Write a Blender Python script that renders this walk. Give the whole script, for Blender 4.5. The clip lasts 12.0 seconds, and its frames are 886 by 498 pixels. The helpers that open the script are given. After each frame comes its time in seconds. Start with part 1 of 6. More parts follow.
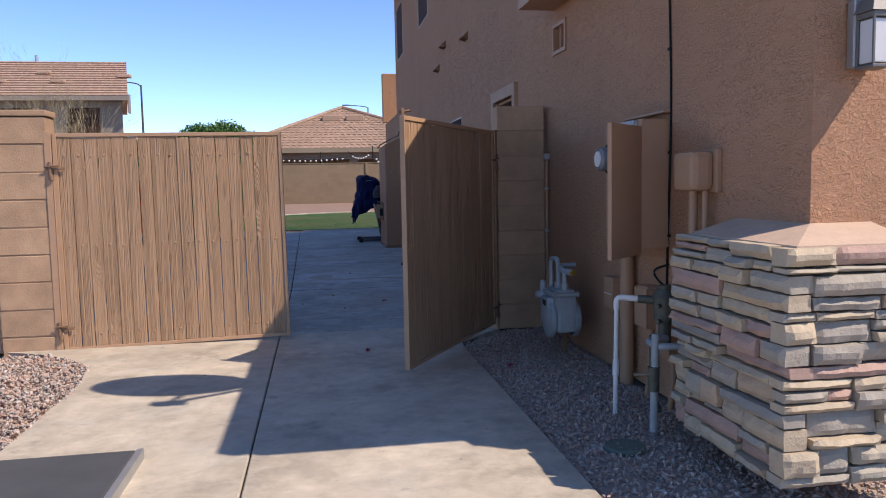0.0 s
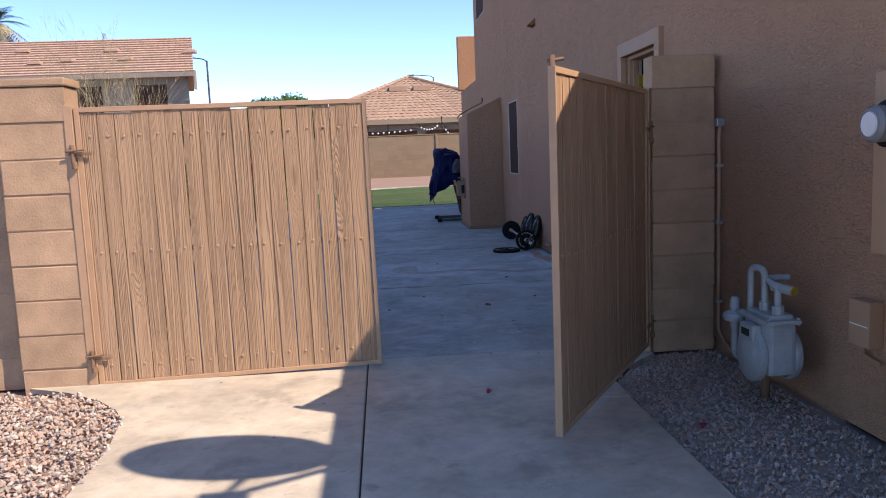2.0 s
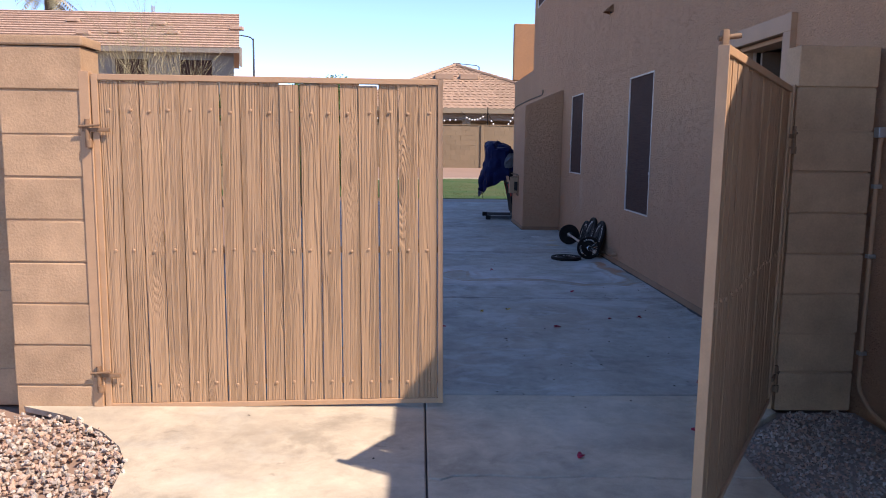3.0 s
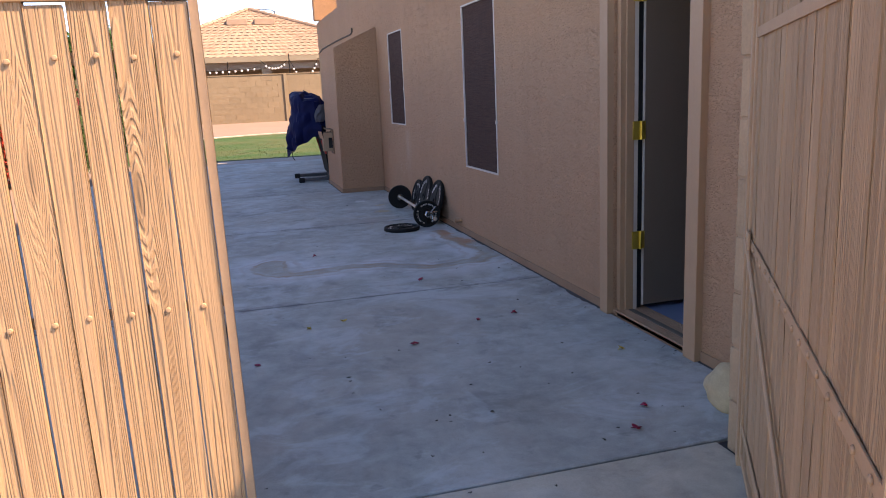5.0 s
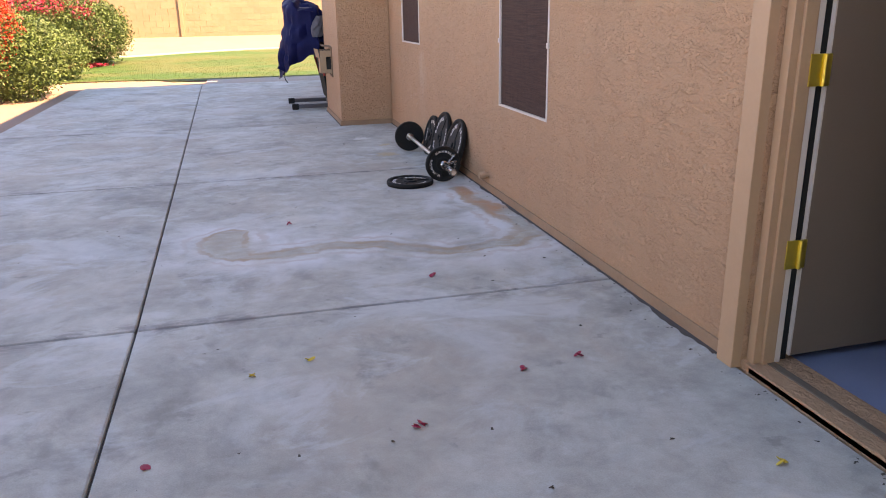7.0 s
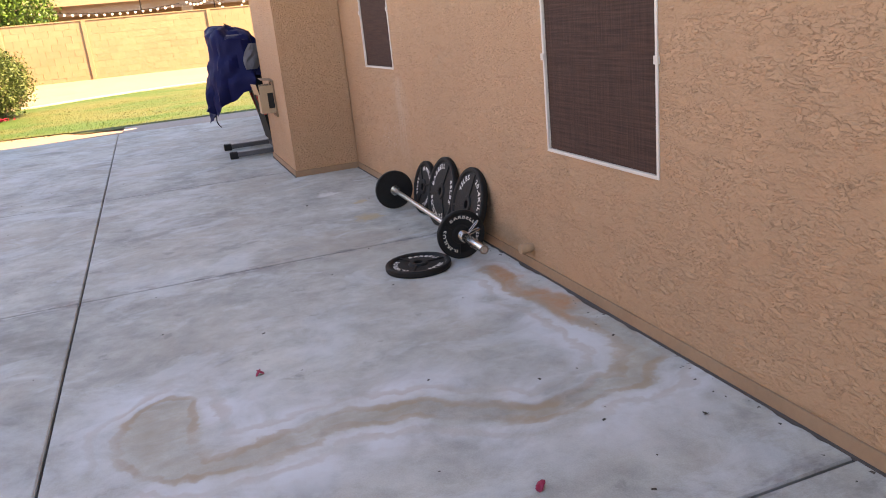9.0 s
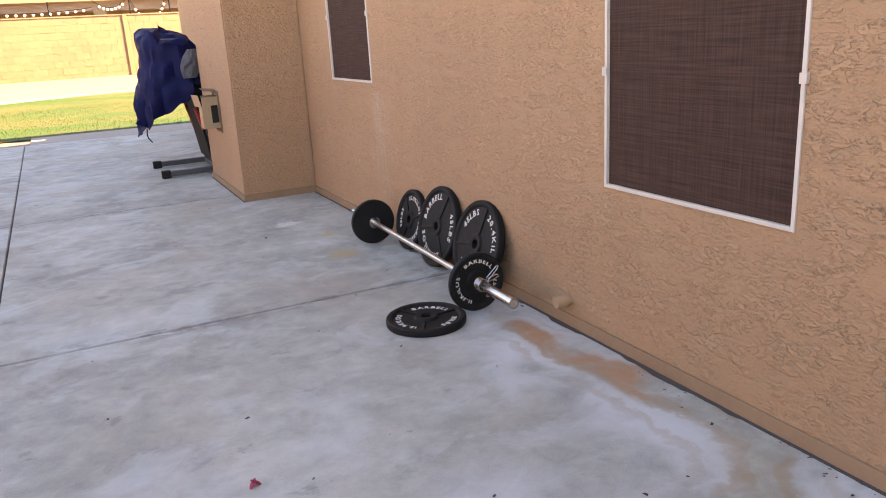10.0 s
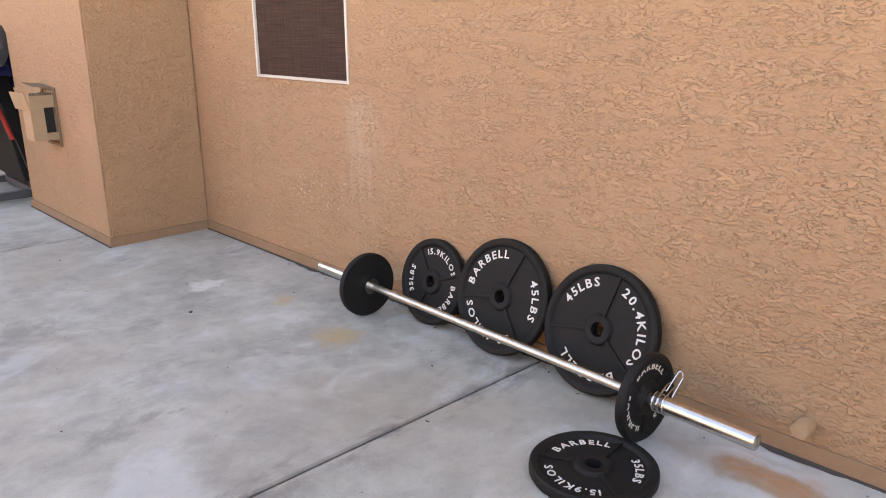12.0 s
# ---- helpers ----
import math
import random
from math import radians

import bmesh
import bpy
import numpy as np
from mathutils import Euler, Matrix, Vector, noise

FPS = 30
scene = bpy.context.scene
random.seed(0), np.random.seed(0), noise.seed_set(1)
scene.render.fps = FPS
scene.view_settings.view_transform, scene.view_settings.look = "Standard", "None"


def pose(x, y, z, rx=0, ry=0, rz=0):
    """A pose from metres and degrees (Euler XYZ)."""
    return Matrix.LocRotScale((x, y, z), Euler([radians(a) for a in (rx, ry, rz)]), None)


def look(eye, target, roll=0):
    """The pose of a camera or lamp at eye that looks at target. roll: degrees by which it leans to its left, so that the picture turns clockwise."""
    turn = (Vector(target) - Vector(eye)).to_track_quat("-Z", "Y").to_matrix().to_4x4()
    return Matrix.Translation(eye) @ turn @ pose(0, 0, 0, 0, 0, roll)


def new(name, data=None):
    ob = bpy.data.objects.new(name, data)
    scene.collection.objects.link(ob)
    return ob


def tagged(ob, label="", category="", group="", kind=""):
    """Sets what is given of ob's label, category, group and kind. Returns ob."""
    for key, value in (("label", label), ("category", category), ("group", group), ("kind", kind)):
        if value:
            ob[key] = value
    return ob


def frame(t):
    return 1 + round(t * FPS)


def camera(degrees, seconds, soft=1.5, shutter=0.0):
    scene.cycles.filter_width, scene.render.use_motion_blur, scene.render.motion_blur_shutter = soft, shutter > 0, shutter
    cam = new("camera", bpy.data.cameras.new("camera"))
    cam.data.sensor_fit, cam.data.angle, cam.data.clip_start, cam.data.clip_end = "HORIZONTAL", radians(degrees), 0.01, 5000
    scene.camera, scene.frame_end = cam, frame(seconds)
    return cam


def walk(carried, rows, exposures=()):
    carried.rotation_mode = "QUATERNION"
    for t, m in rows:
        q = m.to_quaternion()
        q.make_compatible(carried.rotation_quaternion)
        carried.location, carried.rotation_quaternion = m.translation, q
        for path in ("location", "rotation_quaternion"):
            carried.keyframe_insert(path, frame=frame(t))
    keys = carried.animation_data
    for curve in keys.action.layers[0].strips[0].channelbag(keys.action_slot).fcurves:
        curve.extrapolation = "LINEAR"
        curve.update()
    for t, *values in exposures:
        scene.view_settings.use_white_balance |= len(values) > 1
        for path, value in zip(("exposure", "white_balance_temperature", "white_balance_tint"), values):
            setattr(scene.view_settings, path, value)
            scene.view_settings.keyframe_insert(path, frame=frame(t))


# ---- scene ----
cam = camera(60.7, 12.0, soft=1.0)
PATH = [
    (0, (-0.203, 0.797, 1.207), (0.119, 2.764, 1.038), -1.1),
    (0.5, (-0.212, 1.12, 1.221), (0.369, 3.019, 0.99), -2.6),
    (1, (-0.232, 1.5, 1.234), (0.22, 3.436, 1.013), -1.5),
    (1.5, (-0.351, 1.926, 1.262), (-0.157, 3.905, 1.046), -1.4),
    (2, (-0.397, 2.333, 1.283), (-0.247, 4.313, 1.041), -2.3),
    (2.5, (-0.461, 2.778, 1.314), (-0.371, 4.76, 1.062), -1.2),
    (3, (-0.584, 3.192, 1.324), (-0.521, 5.174, 1.057), 0.8),
    (3.5, (-0.574, 3.673, 1.289), (-0.348, 5.631, 0.949), -0.7),
    (3.7, (-0.556, 3.854, 1.289), (-0.236, 5.791, 0.91), -1.4),
    (5.3, (-0.421, 5.079, 1.373), (0.108, 6.964, 0.962), -2.5),
    (5.5, (-0.399, 5.278, 1.35), (0.106, 7.168, 0.937), -1.2),
    (6, (-0.235, 5.741, 1.346), (0.357, 7.603, 0.922), 1.4),
    (6.5, (-0.096, 6.157, 1.32), (0.439, 8.025, 0.843), 1.3),
    (6.7, (-0.054, 6.311, 1.311), (0.434, 8.173, 0.768), -0.1),
    (8.3, (0.045, 7.74, 1.305), (0.582, 9.537, 0.61), -4.2),
    (8.5, (0.06, 7.91, 1.307), (0.619, 9.715, 0.653), -4.8),
    (9, (0.047, 8.408, 1.311), (0.666, 10.217, 0.725), -5.8),
    (9.5, (-0.027, 8.848, 1.32), (0.692, 10.624, 0.747), -6.5),
    (10, (-0.107, 9.277, 1.27), (0.724, 11.009, 0.715), -3.3),
    (10.5, (-0.184, 9.774, 1.261), (0.701, 11.46, 0.65), -0.9),
    (11, (-0.301, 10.205, 1.273), (0.748, 11.792, 0.655), 0.8),
    (11.5, (-0.335, 10.695, 1.266), (0.87, 12.197, 0.726), 0.8),
    (12, (-0.405, 11.143, 1.232), (0.916, 12.531, 0.659), -0.3),
]
EXPOSURES = [(0.0, 1.1, 7100, 20), (1.0, 1.5, 7200, 21), (2.5, 1.55, 7500, 21), (3.7, 1.8, 8000, 22), (5.3, 2.5, 10000, 25), (5.5, 2.6, 10000, 25), (6.0, 3.05, 12500, 29), (6.5, 3.4, 14500, 29), (8.5, 3.5, 19500, 29), (9.5, 3.55, 21500, 29), (10.5, 3.8, 24000, 29), (12.0, 4.0, 30000, 28)]
walk(cam, [(t, look(eye, target, roll)) for t, eye, target, roll in PATH], EXPOSURES)

# ---- light ----
SUN = Vector((0.74, -0.45, 1.0)).normalized()
world = bpy.data.worlds.new("sky")
scene.world = world
world.use_nodes = True
wn = world.node_tree
sky = wn.nodes.new("ShaderNodeTexSky")
sky.sky_type, sky.sun_disc = "NISHITA", False
sky.sun_elevation = math.asin(SUN.z)
sky.sun_rotation = math.atan2(SUN.x, SUN.y)
sky.air_density, sky.dust_density, sky.ozone_density, sky.altitude = 0.62, 0.0, 2.6, 2200
vivid = wn.nodes.new("ShaderNodeHueSaturation")
vivid.inputs["Saturation"].default_value = 1.12
wn.links.new(sky.outputs[0], vivid.inputs["Color"])
wn.links.new(vivid.outputs[0], wn.nodes["Background"].inputs[0])
wn.nodes["Background"].inputs[1].default_value = 0.15
sun_data = bpy.data.lights.new("sun", "SUN")
sun_data.energy, sun_data.angle, sun_data.color = 2.55, radians(0.5), (1.0, 0.95, 0.86)
sun = new("sun", sun_data)
sun.matrix_world = look(SUN * 50, (0, 0, 0))


# ---- materials ----
def rgb(c):
    return (c[0], c[1], c[2], 1.0)


class Nodes:
    """A material's node tree, with short ways to add to it."""

    def __init__(self, name, rough=0.8, metal=0.0):
        self.m = bpy.data.materials.new(name)
        self.m.use_nodes = True
        self.t = self.m.node_tree
        self.b = self.t.nodes["Principled BSDF"]
        self.b.inputs["Roughness"].default_value = rough
        self.b.inputs["Metallic"].default_value = metal

    def add(self, kind, **sets):
        n = self.t.nodes.new(kind)
        for k, v in sets.items():
            n.inputs[k].default_value = v
        return n

    def link(self, a, b):
        self.t.links.new(a, b)

    def place(self, stretch=(1, 1, 1), shuffle=0.0):
        pos = self.add("ShaderNodeNewGeometry").outputs["Position"]
        if shuffle:
            info = self.add("ShaderNodeObjectInfo")
            s = self.math("MULTIPLY", info.outputs["Random"], shuffle)
            v = self.add("ShaderNodeVectorMath")
            v.operation = "ADD"
            self.link(pos, v.inputs[0])
            self.link(s, v.inputs[1])
            pos = v.outputs[0]
        mp = self.add("ShaderNodeMapping")
        mp.inputs["Scale"].default_value = stretch
        self.link(pos, mp.inputs["Vector"])
        return mp.outputs[0]

    def noise(self, vec, scale, detail=5.0, rough=0.55, warp=0.0):
        n = self.add("ShaderNodeTexNoise", Scale=scale, Detail=detail, Roughness=rough, Distortion=warp)
        self.link(vec, n.inputs["Vector"])
        return n.outputs["Fac"]

    def math(self, op, a, b=0.0, c=None):
        n = self.add("ShaderNodeMath")
        n.operation = op
        for i, v in enumerate((a, b) if c is None else (a, b, c)):
            if isinstance(v, (int, float)):
                n.inputs[i].default_value = v
            else:
                self.link(v, n.inputs[i])
        return n.outputs[0]

    def ramp(self, fac, lo, hi, a=0.0, b=1.0):
        n = self.add("ShaderNodeMapRange")
        n.interpolation_type = "SMOOTHSTEP"
        for k, v in (("From Min", lo), ("From Max", hi), ("To Min", a), ("To Max", b)):
            n.inputs[k].default_value = v
        self.link(fac, n.inputs["Value"])
        return n.outputs[0]

    def mix(self, fac, a, b, blend="MIX"):
        n = self.add("ShaderNodeMix")
        n.data_type, n.blend_type = "RGBA", blend
        for sock, v in ((n.inputs["Factor"], fac), (n.inputs[6], a), (n.inputs[7], b)):
            if isinstance(v, (int, float)):
                sock.default_value = v
            elif isinstance(v, tuple):
                sock.default_value = rgb(v)
            else:
                self.link(v, sock)
        return n.outputs[2]

    def colour(self, out):
        self.link(out, self.b.inputs["Base Color"])

    def bump(self, height, strength=0.5, distance=0.005):
        n = self.add("ShaderNodeBump", Strength=strength, Distance=distance)
        self.link(height, n.inputs["Height"])
        self.link(n.outputs[0], self.b.inputs["Normal"])


def plain(name, c, rough=0.6, metal=0.0, vary=0.25, scale=9.0, grain=140.0, relief=0.15, rand=0.0, island=0.0, shine=0.5):
    """A worn surface of one colour: patches, grain, a little relief."""
    n = Nodes(name, rough, metal)
    n.b.inputs["Specular IOR Level"].default_value = shine
    p = n.place()
    big, small = n.noise(p, scale), n.noise(p, grain, 3)
    v = n.math("ADD", n.math("MULTIPLY", n.math("SUBTRACT", big, 0.5), 2 * vary), n.math("MULTIPLY", n.math("SUBTRACT", small, 0.5), vary))
    if rand:
        v = n.math("ADD", v, n.math("MULTIPLY", n.math("SUBTRACT", n.add("ShaderNodeObjectInfo").outputs["Random"], 0.5), rand))
    if island:
        v = n.math("ADD", v, n.math("MULTIPLY", n.math("SUBTRACT", n.add("ShaderNodeNewGeometry").outputs["Random Per Island"], 0.5), island))
    n.colour(n.mix(n.math("ADD", v, 0.5), tuple(0.55 * a for a in c), tuple(min(1.0, 1.45 * a) for a in c)))
    if relief:
        n.bump(n.math("ADD", n.math("MULTIPLY", small, 0.5), big), relief, 0.004)
    return n.m


def stucco(name, c):
    n = Nodes(name, 0.92)
    p = n.place((1, 0.62, 1.25))
    q = n.place()
    lace = n.ramp(n.noise(p, 60, 4, 0.56, 0.35), 0.475, 0.530)
    lift = n.ramp(n.noise(n.place((1, 0.5, 1.4)), 15, 4, 0.6, 0.3), 0.38, 0.62, 0.15, 1.0)
    lace = n.math("MULTIPLY", lace, lift)
    soft = n.noise(p, 120, 5, 0.7, 0.3)
    sand = n.noise(q, 330, 2)
    stain = n.noise(q, 0.9, 4, 0.6)
    drips = n.noise(n.place((1, 3.0, 0.35)), 2.2, 5, 0.65)
    v = n.math("ADD", n.math("MULTIPLY", n.math("SUBTRACT", stain, 0.5), 0.9), n.math("MULTIPLY", n.math("SUBTRACT", drips, 0.5), 0.5))
    v = n.math("ADD", v, n.math("MULTIPLY", n.math("SUBTRACT", soft, 0.5), 0.9))
    v = n.math("ADD", v, n.math("MULTIPLY", n.math("SUBTRACT", sand, 0.5), 0.35))
    col = n.mix(n.math("ADD", v, 0.5), tuple(0.8 * a for a in c), tuple(1.16 * a for a in c))
    # recesses between the trowelled lace darkened in the colour, for their self-shading
    col = n.mix(n.math("MULTIPLY", n.math("SUBTRACT", 1.0, lace), 0.18), col, tuple(0.55 * a for a in c))
    # pale mineral streak and splashes below the far window
    sep = n.add("ShaderNodeSeparateXYZ")
    n.link(q, sep.inputs[0])
    wy = n.math("ADD", sep.outputs[1], n.math("MULTIPLY", n.math("SUBTRACT", n.noise(q, 5, 4), 0.5), 0.12))
    off = n.math("ABSOLUTE", n.math("SUBTRACT", wy, 13.90))
    run = n.math("MULTIPLY", n.ramp(off, 0.03, 0.20, 1.0, 0.0), n.math("MULTIPLY", n.ramp(sep.outputs[2], 0.10, 0.60), n.ramp(sep.outputs[2], 0.86, 0.96, 1.0, 0.0)))
    run = n.math("MULTIPLY", run, n.ramp(n.noise(n.place((1, 6, 0.6)), 6, 5, 0.65), 0.35, 0.6))
    col = n.mix(n.math("MULTIPLY", run, 0.22), col, (0.62, 0.50, 0.40))
    near = n.math("MULTIPLY", n.ramp(n.math("ABSOLUTE", n.math("SUBTRACT", sep.outputs[1], 14.25)), 0.12, 0.40, 1.0, 0.0), n.ramp(n.math("ABSOLUTE", n.math("SUBTRACT", sep.outputs[2], 0.44)), 0.02, 0.16, 1.0, 0.0))
    dots = n.ramp(n.noise(q, 62, 2, 0.5), 0.66, 0.70)
    col = n.mix(n.math("MULTIPLY", near, dots), col, (0.72, 0.66, 0.60))
    n.colour(col)
    h = n.math("ADD", n.math("MULTIPLY", lace, 0.9), n.math("ADD", n.math("MULTIPLY", soft, 0.55), n.math("MULTIPLY", sand, 0.24)))
    n.bump(h, 1.0, 0.0085)
    return n.m


def concrete(name, c, puddle=False, chalky=1.0):
    n = Nodes(name, 0.8)
    q = n.place()
    cloud = n.noise(q, 0.7, 9, 0.66, 0.5)
    blot = n.noise(q, 1.9, 8, 0.64, 0.35)
    mid = n.noise(q, 8.0, 8, 0.7, 0.3)
    fine = n.noise(q, 190, 3)
    speck = n.ramp(n.noise(q, 34, 2, 0.5), 0.70, 0.78)
    v = n.math("ADD", n.math("MULTIPLY", n.math("SUBTRACT", cloud, 0.5), 1.3), n.math("MULTIPLY", n.math("SUBTRACT", blot, 0.5), 1.5))
    v = n.math("ADD", v, n.math("MULTIPLY", n.math("SUBTRACT", mid, 0.5), 1.35))
    v = n.math("ADD", v, n.math("MULTIPLY", n.math("SUBTRACT", fine, 0.5), 0.6))
    col = n.mix(n.math("ADD", v, 0.5), tuple(0.60 * a for a in c), tuple(1.28 * a for a in c))
    warm = n.ramp(n.noise(q, 0.9, 6, 0.62, 0.5), 0.46, 0.70, 0.0, 0.5)
    col = n.mix(warm, col, (0.37, 0.315, 0.25))
    dark = n.ramp(n.noise(q, 1.5, 7, 0.68, 0.3), 0.56, 0.67, 0.0, 0.6)
    col = n.mix(dark, col, tuple(0.52 * a for a in c))
    spots = n.ramp(n.noise(n.place((1, 1.3, 1)), 4.5, 6, 0.66, 0.2), 0.62, 0.70, 0.0, 0.5)
    col = n.mix(spots, col, tuple(0.45 * a for a in c))
    chalk = n.ramp(n.noise(q, 1.2, 8, 0.62, 0.7), 0.52, 0.66, 0.0, 0.42 * chalky)
    col = n.mix(chalk, col, (0.49, 0.54, 0.54))
    col = n.mix(n.math("MULTIPLY", speck, 0.25), col, (0.2, 0.18, 0.16))
    # damp grime along the cross joints
    sepj = n.add("ShaderNodeSeparateXYZ")
    n.link(q, sepj.inputs[0])
    grime = None
    for yj in (9.8, 12.8, 15.85):
        e = n.math("ABSOLUTE", n.math("SUBTRACT", sepj.outputs[1], yj))
        e = n.ramp(e, 0.0, 0.16, 1.0, 0.0)
        grime = e if grime is None else n.math("MAXIMUM", grime, e)
    seam = None
    for yj in (9.8, 12.8, 15.85):
        e = n.ramp(n.math("ABSOLUTE", n.math("SUBTRACT", sepj.outputs[1], yj)), 0.004, 0.018, 0.4, 0.0)
        seam = e if seam is None else n.math("MAXIMUM", seam, e)
    col = n.mix(seam, col, (0.10, 0.09, 0.085))
    patchy = n.ramp(n.noise(n.place((1, 2.2, 1)), 3.4, 7, 0.7, 0.3), 0.48, 0.62, 0.0, 0.75)
    col = n.mix(n.math("MULTIPLY", grime, patchy), col, (0.15, 0.14, 0.135))
    swirl = n.ramp(n.noise(n.place((0.9, 1.2, 1)), 2.3, 8, 0.64, 0.8), 0.53, 0.66, 0.0, 0.36 * chalky)
    col = n.mix(swirl, col, (0.50, 0.55, 0.55))
    for sx, sy, r, tint in ((1.26, 13.52, 0.13, (0.46, 0.30, 0.13)), (1.34, 14.05, 0.09, (0.46, 0.31, 0.15)), (1.18, 14.5, 0.10, (0.60, 0.61, 0.58))):
        v2 = n.add("ShaderNodeVectorMath")
        v2.operation = "DISTANCE"
        n.link(q, v2.inputs[0])
        v2.inputs[1].default_value = (sx, sy, 0.0)
        spot = n.ramp(n.math("ADD", v2.outputs["Value"], n.math("MULTIPLY", n.math("SUBTRACT", n.noise(q, 9, 6, 0.7, 0.5), 0.5), 0.4)), 0.2 * r, r, 0.6, 0.0)
        col = n.mix(spot, col, tint)
    if puddle:
        # a dried runnel in front of the wall: rusty line, chalky margins
        sep = n.add("ShaderNodeSeparateXYZ")
        n.link(q, sep.inputs[0])
        wx = n.math("ADD", sep.outputs[0], n.math("MULTIPLY", n.math("SUBTRACT", n.noise(q, 1.7, 5, 0.55, 0.4), 0.5), 0.36))
        wy = n.math("ADD", sep.outputs[1], n.math("MULTIPLY", n.math("SUBTRACT", n.noise(n.place((1.1, 0.9, 1)), 1.8, 5, 0.55, 0.4), 0.5), 0.38))

        def reach(a, e):
            ex, ey = e[0] - a[0], e[1] - a[1]
            px, py = n.math("SUBTRACT", wx, a[0]), n.math("SUBTRACT", wy, a[1])
            t = n.math("DIVIDE", n.math("ADD", n.math("MULTIPLY", px, ex), n.math("MULTIPLY", py, ey)), ex * ex + ey * ey)
            t = n.math("MINIMUM", n.math("MAXIMUM", t, 0.0), 1.0)
            dx, dy = n.math("SUBTRACT", px, n.math("MULTIPLY", t, ex)), n.math("SUBTRACT", py, n.math("MULTIPLY", t, ey))
            return n.math("SQRT", n.math("ADD", n.math("MULTIPLY", dx, dx), n.math("MULTIPLY", dy, dy)))

        run = [(-0.10, 10.74), (0.38, 10.74), (0.72, 10.68), (1.02, 10.50), (1.46, 10.52), (1.60, 10.72), (1.58, 11.25), (1.55, 11.6), (1.49, 11.95)]
        d = reach(run[0], run[1])
        for a, e in zip(run[1:], run[2:]):
            d = n.math("MINIMUM", d, reach(a, e))
        blob = reach((-0.19, 11.16), (-0.15, 10.84))
        d = n.math("MINIMUM", d, n.math("MAXIMUM", n.math("SUBTRACT", blob, 0.075), 0.0))
        d2 = n.math("MINIMUM", reach((1.61, 11.15), (1.60, 11.55)), reach((1.60, 11.55), (1.50, 11.98)))
        ripple = n.ramp(n.noise(n.place((1.2, 1.2, 1)), 2.6, 6, 0.6, 0.4), 0.34, 0.62, 0.15, 1.0)
        wave = n.math("ADD", n.math("MULTIPLY", d, 62.0), n.math("MULTIPLY", n.noise(q, 5.0, 6, 0.6, 0.5), 9.0))
        lines = n.ramp(n.math("SINE", wave), -0.2, 0.9)
        pale = n.math("MULTIPLY", n.ramp(d, 0.04, 0.10), n.ramp(d, 0.14, 0.46, 1.0, 0.0))
        col = n.mix(n.math("MULTIPLY", n.math("MULTIPLY", pale, ripple), 0.85), col, (0.52, 0.555, 0.56))
        fill = n.math("MULTIPLY", n.math("MULTIPLY", n.ramp(n.math("ADD", d, n.math("MULTIPLY", n.noise(q, 2.4, 5, 0.6), 0.16)), 0.02, 0.25, 1.0, 0.0), ripple), n.ramp(n.noise(n.place((0.8, 2.2, 1)), 5.5, 8, 0.68, 0.5), 0.36, 0.60, 0.45, 1.0))
        col = n.mix(n.math("MULTIPLY", fill, 0.72), col, (0.31, 0.245, 0.165))
        trace = n.math("MULTIPLY", n.math("MULTIPLY", n.ramp(d, 0.05, 0.30, 1.0, 0.0), lines), ripple)
        col = n.mix(n.math("MULTIPLY", trace, 0.55), col, (0.35, 0.215, 0.12))
        col = n.mix(n.math("MULTIPLY", n.math("MULTIPLY", n.ramp(d2, 0.0, 0.15, 1.0, 0.0), n.math("MULTIPLY", ripple, ripple)), 0.95), col, (0.45, 0.20, 0.10))
    n.colour(col)
    n.bump(n.math("ADD", n.math("MULTIPLY", fine, 0.6), n.math("MULTIPLY", blot, 0.6)), 0.2, 0.004)
    return n.m


